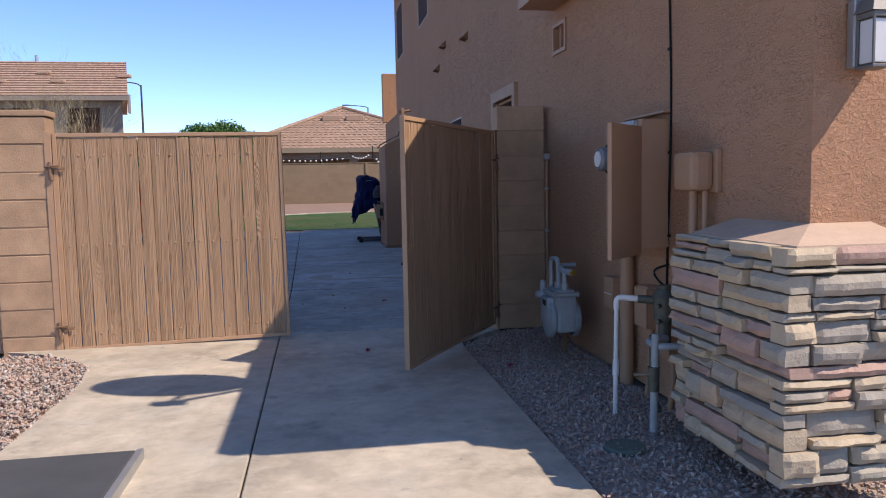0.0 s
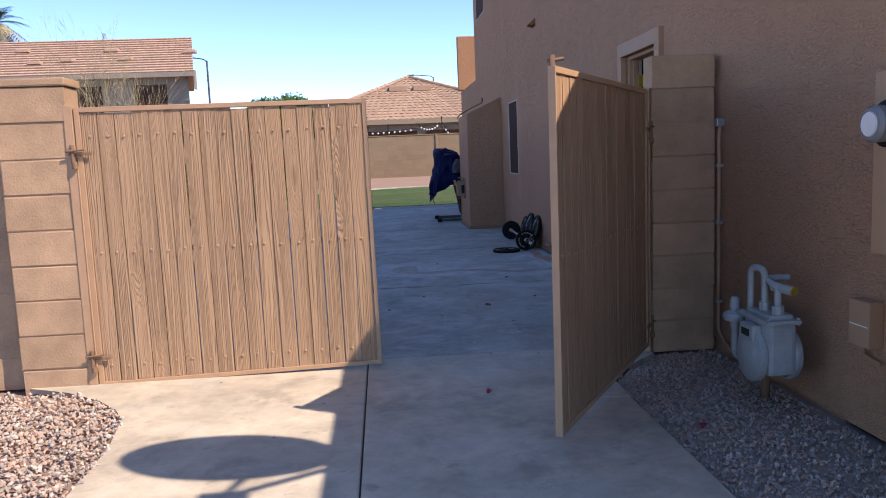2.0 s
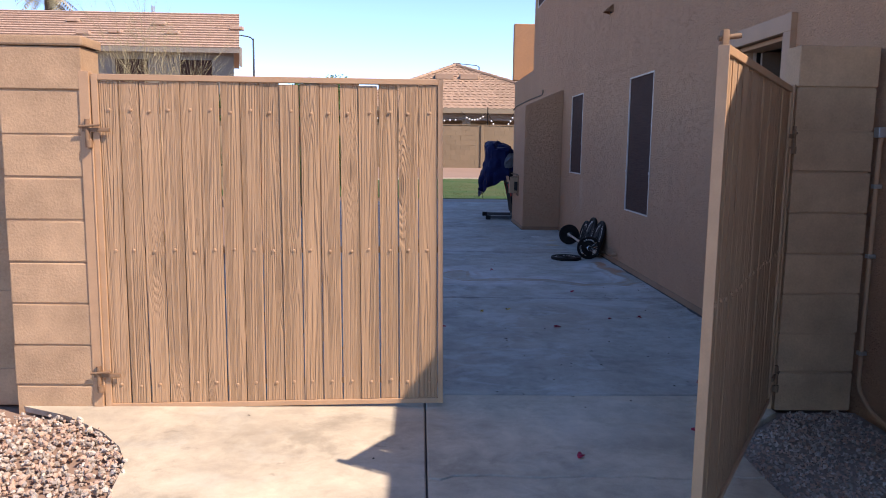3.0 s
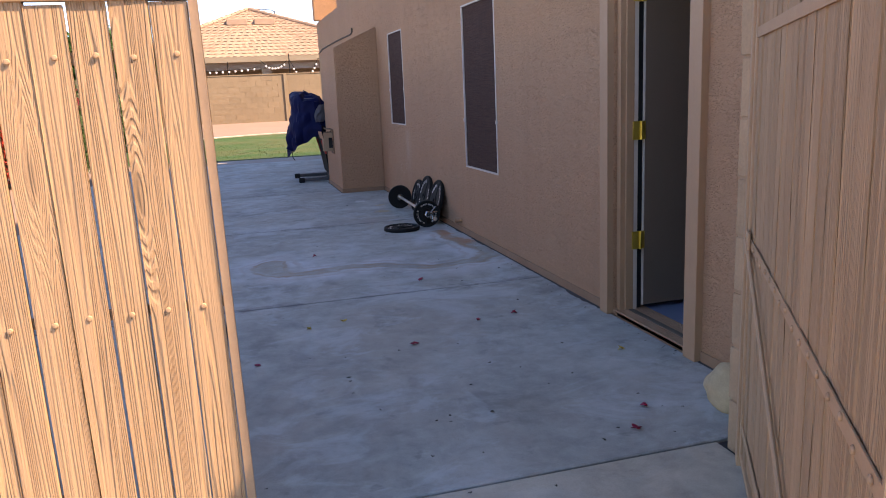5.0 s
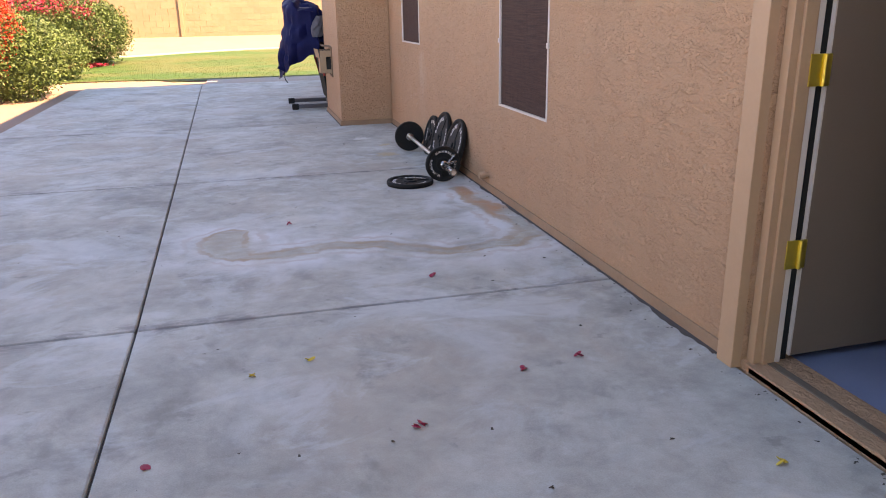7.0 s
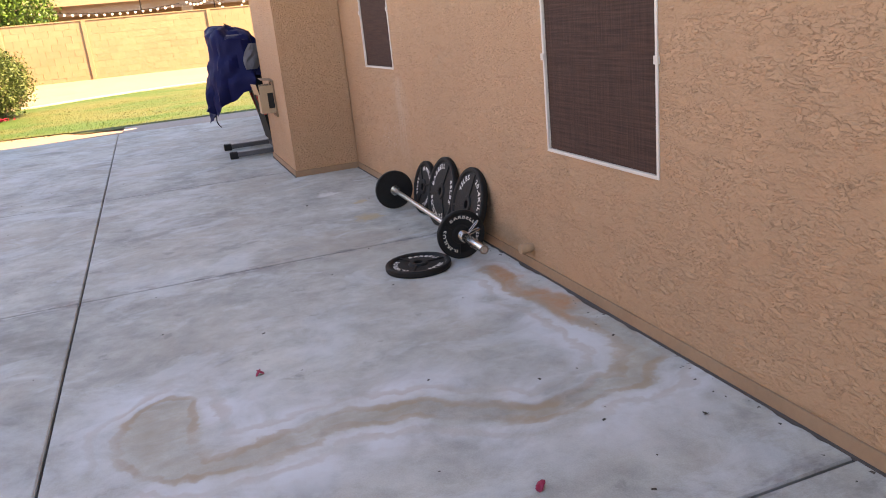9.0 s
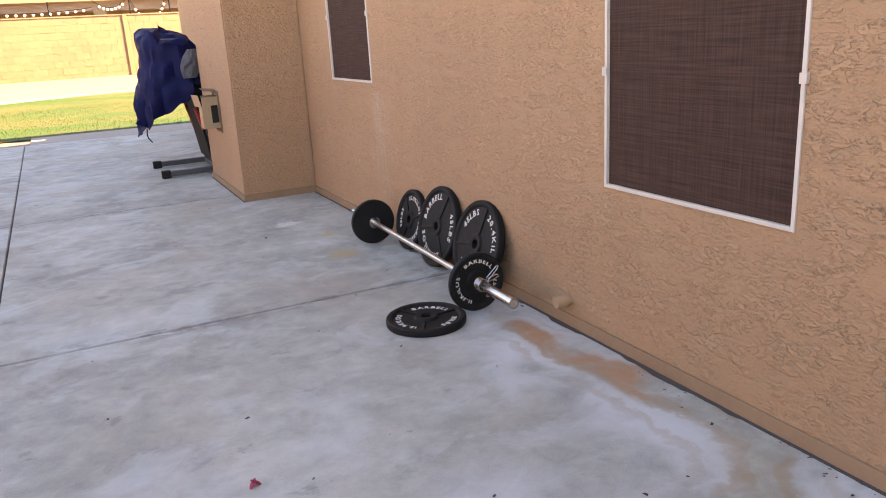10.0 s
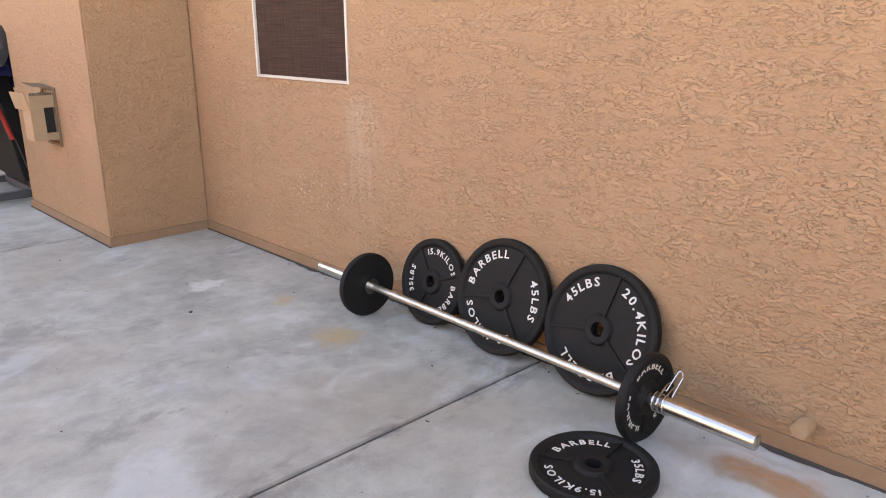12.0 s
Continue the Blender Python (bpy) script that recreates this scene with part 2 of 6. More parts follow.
def painted_wood(name, c):
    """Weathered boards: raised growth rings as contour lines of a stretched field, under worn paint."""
    n = Nodes(name, 0.78)
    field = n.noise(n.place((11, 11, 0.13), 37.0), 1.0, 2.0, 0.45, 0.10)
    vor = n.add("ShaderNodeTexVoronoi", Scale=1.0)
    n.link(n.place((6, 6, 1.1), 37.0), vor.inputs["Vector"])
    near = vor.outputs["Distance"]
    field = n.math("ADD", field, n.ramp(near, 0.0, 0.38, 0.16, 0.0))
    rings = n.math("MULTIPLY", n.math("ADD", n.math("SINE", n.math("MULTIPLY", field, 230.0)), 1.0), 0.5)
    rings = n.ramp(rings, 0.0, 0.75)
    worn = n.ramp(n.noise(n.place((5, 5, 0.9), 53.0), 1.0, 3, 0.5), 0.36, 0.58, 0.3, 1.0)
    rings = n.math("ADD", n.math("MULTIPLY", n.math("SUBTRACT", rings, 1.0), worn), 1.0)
    fibre = n.noise(n.place((90, 90, 2.2), 37.0), 1.6, 4, 0.6, 0.4)
    patch = n.noise(n.place((1, 1, 1), 11.0), 2.2, 5)
    r = n.add("ShaderNodeObjectInfo").outputs["Random"]
    v = n.math("ADD", n.math("MULTIPLY", n.math("SUBTRACT", fibre, 0.5), 0.5), n.math("MULTIPLY", n.math("SUBTRACT", patch, 0.5), 0.45))
    v = n.math("ADD", v, n.math("MULTIPLY", n.math("SUBTRACT", r, 0.5), 0.14))
    col = n.mix(n.math("ADD", v, 0.5), tuple(0.72 * a for a in c), tuple(1.22 * a for a in c))
    # grooves darker: grain colour, with the shade between the raised rings painted in
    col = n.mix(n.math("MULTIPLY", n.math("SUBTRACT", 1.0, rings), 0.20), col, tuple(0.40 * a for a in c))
    col = n.mix(n.ramp(near, 0.04, 0.13, 0.7, 0.0), col, tuple(0.38 * a for a in c))
    n.colour(col)
    n.bump(n.math("ADD", rings, n.math("MULTIPLY", fibre, 0.9)), 1.0, 0.0042)
    return n.m


def stones(name, cols, scale, by="object"):
    """Stone in several colours, one a piece."""
    n = Nodes(name, 0.88)
    src = n.add("ShaderNodeObjectInfo").outputs["Random"] if by == "object" else n.add("ShaderNodeNewGeometry").outputs["Random Per Island"]
    rp = n.add("ShaderNodeValToRGB")
    rp.color_ramp.interpolation = "CONSTANT"
    el = rp.color_ramp.elements
    while len(el) < len(cols):
        el.new(0.5)
    for i, c in enumerate(cols):
        el[i].position = i / len(cols)
        el[i].color = rgb(c)
    n.link(src, rp.inputs[0])
    q = n.place()
    a, b = n.noise(q, scale, 6, 0.6), n.noise(q, scale * 6, 4)
    v = n.math("ADD", n.math("MULTIPLY", a, 0.7), n.math("MULTIPLY", b, 0.5))
    col = n.mix(n.ramp(v, 0.35, 0.85), rp.outputs[0], (0.30, 0.27, 0.23), "MIX")
    col = n.mix(0.35, rp.outputs[0], col)
    n.colour(n.mix(n.math("MULTIPLY", a, 0.9), col, n.mix(1.0, col, (0.78, 0.76, 0.73), "MULTIPLY")))
    n.bump(n.math("ADD", a, n.math("MULTIPLY", b, 0.4)), 0.7, 0.01)
    return n.m


TAN = (0.505, 0.270, 0.152)
M_STUCCO = stucco("tan_stucco", TAN)
M_STUCCO_FAR = plain("pale_stucco", (0.27, 0.21, 0.14), 0.9, vary=0.1, scale=1.0, relief=0)
M_GREY_STUCCO = plain("grey_stucco", (0.25, 0.21, 0.17), 0.9, vary=0.1, scale=1.0, relief=0)
M_TRIM = plain("tan_trim_paint", (0.41, 0.235, 0.135), 0.6, vary=0.12, scale=5, grain=60)
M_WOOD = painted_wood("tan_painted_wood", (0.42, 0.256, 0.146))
M_GATEMETAL = plain("tan_painted_steel", (0.42, 0.252, 0.145), 0.55, vary=0.2, scale=12)
M_BLOCK = plain("tan_block", (0.41, 0.262, 0.158), 0.95, vary=0.42, scale=6, grain=85, relief=1.0, rand=0.12)
M_MORTAR = plain("tan_mortar", (0.38, 0.24, 0.145), 0.95, vary=0.2, scale=9, relief=0.4)
M_FARBLOCK = plain("far_block", (0.245, 0.172, 0.104), 0.95, vary=0.16, scale=1.2, grain=9, relief=0, island=0.13)
M_CONC = concrete("concrete", (0.352, 0.356, 0.318))
M_CONC_WET = concrete("stained_concrete", (0.352, 0.356, 0.318), True)
M_DRIVE = concrete("driveway_concrete", (0.465, 0.402, 0.310), chalky=0.3)
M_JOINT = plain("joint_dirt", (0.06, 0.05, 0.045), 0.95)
M_PEBBLE = stones("pebbles", [(0.52, 0.34, 0.26), (0.55, 0.43, 0.36), (0.44, 0.37, 0.32), (0.57, 0.37, 0.28), (0.36, 0.30, 0.26), (0.62, 0.54, 0.47)], 40, "island")
M_LEDGE = stones("ledge_stone", [(0.50, 0.41, 0.29), (0.42, 0.37, 0.29), (0.55, 0.40, 0.26), (0.49, 0.31, 0.24), (0.44, 0.39, 0.30), (0.54, 0.43, 0.29), (0.37, 0.33, 0.27), (0.46, 0.40, 0.30), (0.57, 0.46, 0.31)], 14)
M_GREYMETAL = plain("galvanised_steel", (0.42, 0.43, 0.43), 0.42, 0.7, vary=0.18)
M_GASMETER = plain("grey_meter_paint", (0.30, 0.325, 0.325), 0.5, vary=0.35, scale=14)
M_WHITE = plain("white_plastic", (0.68, 0.66, 0.62), 0.5, vary=0.1, scale=12)
M_WHITEFRAME = plain("white_frame", (0.56, 0.49, 0.42), 0.5, vary=0.12, scale=12)
M_BRASSGREEN = plain("weathered_brass", (0.10, 0.10, 0.075), 0.6, 0.3, vary=0.4, scale=40)
M_BRASS = plain("polished_brass", (0.78, 0.52, 0.10), 0.42, 0.85, vary=0.1)
M_DOORGREY = plain("door_paint", (0.15, 0.105, 0.078), 0.6, vary=0.1, scale=3)
M_GARAGE = plain("garage_door_paint", (0.47, 0.43, 0.37), 0.5, vary=0.08, scale=3)
M_DARK = plain("dark_void", (0.02, 0.018, 0.016), 0.9, relief=0)
M_BLUEFLOOR = plain("blue_floor_paint", (0.16, 0.22, 0.32), 0.35, vary=0.15, scale=4)
M_DRYWALL = plain("drywall", (0.55, 0.52, 0.48), 0.9, vary=0.05, relief=0)
M_IRON = plain("black_iron", (0.009, 0.0085, 0.008), 0.62, 0.0, vary=0.35, scale=30, grain=260, relief=0.4, shine=0.22)
M_CHROME = plain("worn_chrome", (0.62, 0.60, 0.57), 0.22, 1.0, vary=0.25, scale=30, relief=0.05)
M_RUST = plain("rusty_steel", (0.62, 0.57, 0.50), 0.36, 1.0, vary=0.4, scale=50)
M_LETTER = plain("white_lettering", (0.62, 0.60, 0.56), 0.7, vary=0.15, relief=0)
M_RUBBER = plain("black_rubber", (0.010, 0.010, 0.010), 0.75, shine=0.25)
M_GREYPAINT = plain("grey_painted_steel", (0.055, 0.055, 0.06), 0.5, 0.0)
M_RED = plain("red_plastic", (0.50, 0.03, 0.02), 0.45, vary=0.1)
M_CLOTH = plain("navy_cover", (0.0016, 0.006, 0.042), 0.6, vary=0.35, scale=6, grain=90, relief=0.4, shine=0.12)
M_CLOTHGREY = plain("grey_lining", (0.15, 0.155, 0.175), 0.7, vary=0.3)
M_BOULDER = plain("tan_boulder", (0.46, 0.34, 0.20), 0.9, vary=0.3, scale=12, relief=0.8)
M_LEAF = plain("green_leaves", (0.045, 0.08, 0.018), 0.6, vary=0.3, scale=3, relief=0, island=0.6)
M_LEAFLIGHT = plain("yellow_green_leaves", (0.062, 0.105, 0.022), 0.6, vary=0.3, scale=3, relief=0, island=0.6)
M_LEAFTREE = plain("bright_tree_leaves", (0.04, 0.11, 0.012), 0.55, vary=0.3, scale=1, relief=0, island=0.6)
M_DRYTWIG = plain("dry_twigs", (0.32, 0.27, 0.16), 0.9, vary=0.3, relief=0, island=0.4)
M_FLOWERRED = plain("orange_red_flowers", (0.42, 0.022, 0.008), 0.6, vary=0.2, relief=0, island=0.5)
M_FLOWERPINK = plain("magenta_flowers", (0.36, 0.008, 0.04), 0.6, vary=0.2, relief=0, island=0.5)
M_BARK = plain("bark", (0.12, 0.085, 0.06), 0.9, vary=0.4, relief=0.6)
M_PETAL = plain("crimson_petals", (0.33, 0.012, 0.045), 0.6, vary=0.2, relief=0)
M_PETALYELLOW = plain("yellow_petals", (0.55, 0.36, 0.04), 0.6, vary=0.2, relief=0)
M_LITTER = plain("dry_leaf_litter", (0.05, 0.04, 0.03), 0.9, vary=0.4, relief=0)
M_BULB = plain("glass_bulbs", (0.75, 0.72, 0.66), 0.2, vary=0.05, relief=0)
M_SAND = plain("pink_desert_gravel", (0.24, 0.158, 0.12), 0.95, vary=0.2, scale=1.4, grain=45, relief=0.5)
M_SOIL = plain("gravel_bed", (0.31, 0.25, 0.21), 0.95, vary=0.35, scale=20, grain=70, relief=1.0)
M_TILE = plain("red_roof_tile", (0.40, 0.265, 0.19), 0.85, vary=0.15, scale=1.2, grain=6, relief=0, island=0.2)
M_TILEPALE = plain("salmon_roof_tile", (0.33, 0.215, 0.145), 0.85, vary=0.15, scale=1.2, grain=6, relief=0, island=0.3)
M_SCREED = plain("tan_screed_paint", (0.29, 0.16, 0.092), 0.8, vary=0.3, scale=3, grain=40)
M_HINGE = plain("brown_rusted_steel", (0.20, 0.115, 0.065), 0.75, vary=0.4, scale=40)
M_METERGLASS = plain("grey_meter_dome", (0.20, 0.21, 0.21), 0.15, vary=0.1, relief=0)
M_CARDBOARD = plain("tan_plastic_box", (0.34, 0.22, 0.13), 0.7, vary=0.2)


def screen_material():
    """Brown woven sun screen."""
    n = Nodes("brown_sun_screen", 0.85)
    n.b.inputs["Specular IOR Level"].default_value = 0.2
    q = n.place()
    sep = n.add("ShaderNodeSeparateXYZ")
    n.link(q, sep.inputs[0])
    wy = n.math("SINE", n.math("MULTIPLY", sep.outputs[1], 2400.0))
    wz = n.math("SINE", n.math("MULTIPLY", sep.outputs[2], 2400.0))
    slub = n.noise(n.place((1, 1.5, 60)), 3.0, 3)
    slub2 = n.noise(n.place((1, 60, 1.5)), 3.0, 3)
    v = n.math("ADD", n.math("MULTIPLY", slub, 0.6), n.math("MULTIPLY", slub2, 0.5))
    n.colour(n.mix(n.ramp(v, 0.3, 0.8), (0.034, 0.016, 0.012), (0.088, 0.043, 0.031)))
    n.bump(n.math("ADD", wy, wz), 0.3, 0.0006)
    return n.m


def lawn_material():
    n = Nodes("mown_grass", 0.9)
    q = n.place()
    patch = n.noise(n.place((0.5, 1.0, 1)), 0.8, 5, 0.6, 0.4)
    fine = n.noise(q, 30, 4)
    col = n.mix(n.ramp(patch, 0.40, 0.62), (0.022, 0.080, 0.011), (0.072, 0.090, 0.025))
    n.colour(n.mix(n.math("MULTIPLY", fine, 0.7), col, n.mix(1.0, col, (0.6, 0.65, 0.5), "MULTIPLY")))
    n.bump(fine, 1.0, 0.03)
    return n.m


M_SCREEN = screen_material()
M_LAWN = lawn_material()
glass = Nodes("meter_glass", 0.05)
glass.b.inputs["Base Color"].default_value = (0.9, 0.95, 0.95, 1)
glass.b.inputs["Transmission Weight"].default_value = 1.0
M_GLASS = glass.m
frost = Nodes("seeded_glass", 0.35)
frost.b.inputs["Base Color"].default_value = (0.62, 0.62, 0.60, 1)
M_FROST = frost.m


# ---- mesh helpers ----
def finish(bm, name, mat):
    me = bpy.data.meshes.new(name)
    rounded = any(f.smooth for f in bm.faces)
    bm.to_mesh(me)
    bm.free()
    me.materials.append(mat)
    if rounded:
        me.set_sharp_from_angle(angle=0.6)
    return me


def part(name, bm, mat, parent, label=""):
    ob = new(name, finish(bm, name, mat) if isinstance(bm, bmesh.types.BMesh) else bm)
    ob.parent = parent
    return tagged(ob, label)


def base(name, at, label, category, group="", turn=0.0):
    ob = new(name)
    ob.matrix_basis = pose(at[0], at[1], at[2], 0, 0, turn)
    return tagged(ob, label, category, group)


def structure(name, bm, mat, label):
    ob = new(name, finish(bm, name, mat))
    return tagged(ob, label, "", "", "structure")


def box(x0, x1, y0, y1, z0, z1, bevel=0.0, bm=None, m=None):
    b = bm or bmesh.new()
    r = bmesh.ops.create_cube(b, size=1.0)
    vs = r["verts"]
    bmesh.ops.scale(b, vec=(x1 - x0, y1 - y0, z1 - z0), verts=vs)
    bmesh.ops.translate(b, vec=((x0 + x1) / 2, (y0 + y1) / 2, (z0 + z1) / 2), verts=vs)
    if bevel:
        es = list({e for v in vs for e in v.link_edges})
        r = bmesh.ops.bevel(b, geom=es, offset=bevel, segments=2, affect="EDGES", profile=0.6)
        vs = list({v for f in r["faces"] for v in f.verts} | {v for v in vs if v.is_valid})
    if m is not None:
        bmesh.ops.transform(b, matrix=m, verts=vs)
    return b


def rod(p, q, r, r2=None, seg=12, bm=None, caps=True):
    b = bm or bmesh.new()
    p, q = Vector(p), Vector(q)
    c = bmesh.ops.create_cone(b, cap_ends=caps, segments=seg, radius1=r, radius2=r if r2 is None else r2, depth=(q - p).length)
    m = Matrix.Translation((p + q) / 2) @ (q - p).to_track_quat("Z", "Y").to_matrix().to_4x4()
    bmesh.ops.transform(b, matrix=m, verts=c["verts"])
    for v in c["verts"]:
        for f in v.link_faces:
            f.smooth = len(f.verts) == 4
    return b


def pipe(points, r, seg=10, bm=None):
    """A tube through points, with round corners."""
    b = bm or bmesh.new()
    pts = [Vector(p) for p in points]
    rings = []
    up = Vector((0.13, 0.31, 0.94)).normalized()
    for i, p in enumerate(pts):
        d = (pts[min(i + 1, len(pts) - 1)] - pts[max(i - 1, 0)]).normalized()
        side = d.cross(up)
        if side.length < 0.1:
            side = d.cross(Vector((1, 0.2, 0)))
        side.normalize()
        other = side.cross(d)
        rings.append([b.verts.new(p + r * (math.cos(a) * side + math.sin(a) * other)) for a in (2 * math.pi * k / seg for k in range(seg))])
    for a, c in zip(rings, rings[1:]):
        for k in range(seg):
            b.faces.new((a[k], a[(k + 1) % seg], c[(k + 1) % seg], c[k])).smooth = True
    b.faces.new(rings[0][::-1])
    b.faces.new(rings[-1])
    bmesh.ops.recalc_face_normals(b, faces=b.faces)
    return b


def bend(points, n=6, cut=0.05):
    """Points with the corners rounded off."""
    pts = [Vector(p) for p in points]
    out = [pts[0]]
    for a, b, c in zip(pts, pts[1:], pts[2:]):
        i, o = b + (a - b).normalized() * min(cut, (a - b).length / 2), b + (c - b).normalized() * min(cut, (c - b).length / 2)
        out += [(1 - t) ** 2 * i + 2 * t * (1 - t) * b + t * t * o for t in (k / n for k in range(n + 1))]
    return out + [pts[-1]]


def prism(poly, z0, z1, chamfer=0.0, bm=None):
    """A slab over a plan outline, counter-clockwise, with a chamfered upper edge."""
    b = bm or bmesh.new()
    low = [b.verts.new((x, y, z0)) for x, y in poly]
    if chamfer:
        cx, cy = sum(p[0] for p in poly) / len(poly), sum(p[1] for p in poly) / len(poly)
        mid = [b.verts.new((x, y, z1 - chamfer)) for x, y in poly]
        top = [b.verts.new((x + math.copysign(min(chamfer, abs(cx - x)), cx - x), y + math.copysign(min(chamfer, abs(cy - y)), cy - y), z1)) for x, y in poly]
        rings = [low, mid, top]
    else:
        top = [b.verts.new((x, y, z1)) for x, y in poly]
        rings = [low, top]
    n = len(poly)
    for r, s in zip(rings, rings[1:]):
        for i in range(n):
            b.faces.new((r[i], r[(i + 1) % n], s[(i + 1) % n], s[i]))
    b.faces.new(top)
    b.faces.new(low[::-1])
    return b


def lathe(profile, seg=48, bm=None, m=None):
    """A body turned about z from (radius, height) pairs."""
    b = bm or bmesh.new()
    rings = [[b.verts.new((r * math.cos(2 * math.pi * k / seg), r * math.sin(2 * math.pi * k / seg), z)) for k in range(seg)] for r, z in profile]
    for a, c in zip(rings, rings[1:]):
        for k in range(seg):
            b.faces.new((a[k], a[(k + 1) % seg], c[(k + 1) % seg], c[k])).smooth = True
    if m is not None:
        bmesh.ops.transform(b, matrix=m, verts=[v for r in rings for v in r])
    return b


def holed_wall(y0, y1, z0, z1, x0, x1, holes):
    """A wall in the y-z plane with openings (ya, yb, za, zb) right through it."""
    b = bmesh.new()
    ys = sorted({y0, y1, *[v for h in holes for v in h[:2]]})
    zs = sorted({z0, z1, *[v for h in holes for v in h[2:]]})

    def solid(y, z):
        return y0 < y < y1 and z0 < z < z1 and not any(a < y < c and d < z < e for a, c, d, e in holes)

    def quad(*p):
        b.faces.new([b.verts.new(v) for v in p])

    for i in range(len(ys) - 1):
        for j in range(len(zs) - 1):
            ya, yb, za, zb = ys[i], ys[i + 1], zs[j], zs[j + 1]
            if not solid((ya + yb) / 2, (za + zb) / 2):
                continue
            quad((x0, ya, za), (x0, ya, zb), (x0, yb, zb), (x0, yb, za))
            quad((x1, ya, za), (x1, yb, za), (x1, yb, zb), (x1, ya, zb))
            if not solid(ya - 1e-4, (za + zb) / 2):
                quad((x0, ya, za), (x1, ya, za), (x1, ya, zb), (x0, ya, zb))
            if not solid(yb + 1e-4, (za + zb) / 2):
                quad((x0, yb, za), (x0, yb, zb), (x1, yb, zb), (x1, yb, za))
            if not solid((ya + yb) / 2, za - 1e-4):
                quad((x0, ya, za), (x0, yb, za), (x1, yb, za), (x1, ya, za))
            if not solid((ya + yb) / 2, zb + 1e-4):
                quad((x0, ya, zb), (x1, ya, zb), (x1, yb, zb), (x0, yb, zb))
    bmesh.ops.remove_doubles(b, verts=b.verts, dist=1e-5)
    bmesh.ops.recalc_face_normals(b, faces=b.faces)
    return b


def raw(name, verts, faces, mat, smooth=False):
    me = bpy.data.meshes.new(name)
    me.from_pydata([tuple(v) for v in verts], [], [tuple(f) for f in faces])
    me.materials.append(mat)
    if smooth:
        me.polygons.foreach_set("use_smooth", [True] * len(me.polygons))
    me.update()
    return me


def scatter(shape_v, shape_f, places, turns, sizes):
    """Vertices and faces of many turned copies of a small shape, as arrays."""
    n, k = len(places), len(shape_v)
    v = np.einsum("nij,kj->nki", turns, shape_v) * sizes[:, None, :] + places[:, None, :]
    f = (shape_f[None, :, :] + (np.arange(n) * k)[:, None, None]).reshape(-1, shape_f.shape[1])
    return v.reshape(-1, 3), f


def turns_of(n, rng):
    q = rng.normal(size=(n, 4))
    q /= np.linalg.norm(q, axis=1)[:, None]
    w, x, y, z = q.T
    return np.stack([np.stack([1 - 2 * (y * y + z * z), 2 * (x * y - z * w), 2 * (x * z + y * w)], -1),
                     np.stack([2 * (x * y + z * w), 1 - 2 * (x * x + z * z), 2 * (y * z - x * w)], -1),
                     np.stack([2 * (x * z - y * w), 2 * (y * z + x * w), 1 - 2 * (x * x + y * y)], -1)], 1)


# ---- ground, slabs ----
def rise(x, y):
    """Height of the yard: flat, with a low bank up to the back wall."""
    t = min(1.0, max(0.0, (y - 26.5) / 8.5))
    return -0.045 + 0.52 * t


def ground_sheet():
    b = bmesh.new()
    xs = [-4000, -400, -60, -20, -10, -5, -2.8, 0, 2, 5, 10, 20, 60, 400, 4000]
    ys = [-4000, -400, -60, -10, 0, 5, 10, 15, 20, 22, 24, 26.5, 28, 29.5, 31, 32.5, 35, 40, 60, 150, 600, 4000]
    grid = [[b.verts.new((x, y, rise(x, y))) for x in xs] for y in ys]
    for r, s in zip(grid, grid[1:]):
        for i in range(len(xs) - 1):
            b.faces.new((r[i], r[i + 1], s[i + 1], s[i]))
    return b


structure("ground", ground_sheet(), M_SAND, "pink desert gravel ground reaching to the horizon")

slab_bed = structure("pavement", prism([(-1.65, -9), (0.80, -9), (0.80, 6.3), (1.24, 7.0), (1.70, 7.15), (1.70, 21.7), (-2.70, 21.7), (-2.70, 7.15), (-2.0, 6.85), (-1.70, 6.0)], -0.04, -0.018), M_JOINT, "pale concrete driveway and side-yard slab with tooled joints")
G = 0.004
LEFT_EDGE = [(-1.71, 5.6), (-1.735, 5.9), (-1.79, 6.2), (-1.90, 6.42), (-2.05, 6.6), (-2.2, 6.74)]


def slab(poly, mat=M_CONC, drop=0.0):
    part("slab", prism(poly, -0.03, 0.0 - drop, 0.006), mat, slab_bed)


def xj(y):
    """The long joint, which drifts a little beyond the gate."""
    return -0.545 - 0.0135 * max(0.0, y - 10.0)


def bays(x0, x1, y0, y1):
    """A bay between two edges, each a number or the long joint."""
    a, c = (x0(y0), x0(y1)) if callable(x0) else (x0, x0)
    e, h = (x1(y0), x1(y1)) if callable(x1) else (x1, x1)
    return [(a + G, y0 + G), (e - G, y0 + G), (h - G, y1 - G), (c + G, y1 - G)]


slab(bays(-4.5, xj, -9, 3.0), M_DRIVE)
slab(bays(xj, 0.84, -9, 3.0), M_DRIVE)
slab([(-1.70, 3.0), (xj(3) - G, 3.0), (xj(7) - G, 7.13), (-2.6, 7.13), (-2.6, 6.95), (-2.3, 6.8), (-2.05, 6.6), (-1.90, 6.42), (-1.81, 6.25), (-1.735, 5.9), (-1.71, 5.6)], M_DRIVE)
CRACK = [(xj(6) + G + 1.385 * i / 28, 6.10 + 0.03 * noise.noise(Vector((i * 0.35, 0.5, 2.0))) + 0.012 * noise.noise(Vector((i * 1.1, 3.5, 2.0)))) for i in range(29)]
slab([(xj(3) + G, 3.0), (0.84, 3.0)] + [(x, y - 0.0045) for x, y in CRACK[::-1]], M_DRIVE)
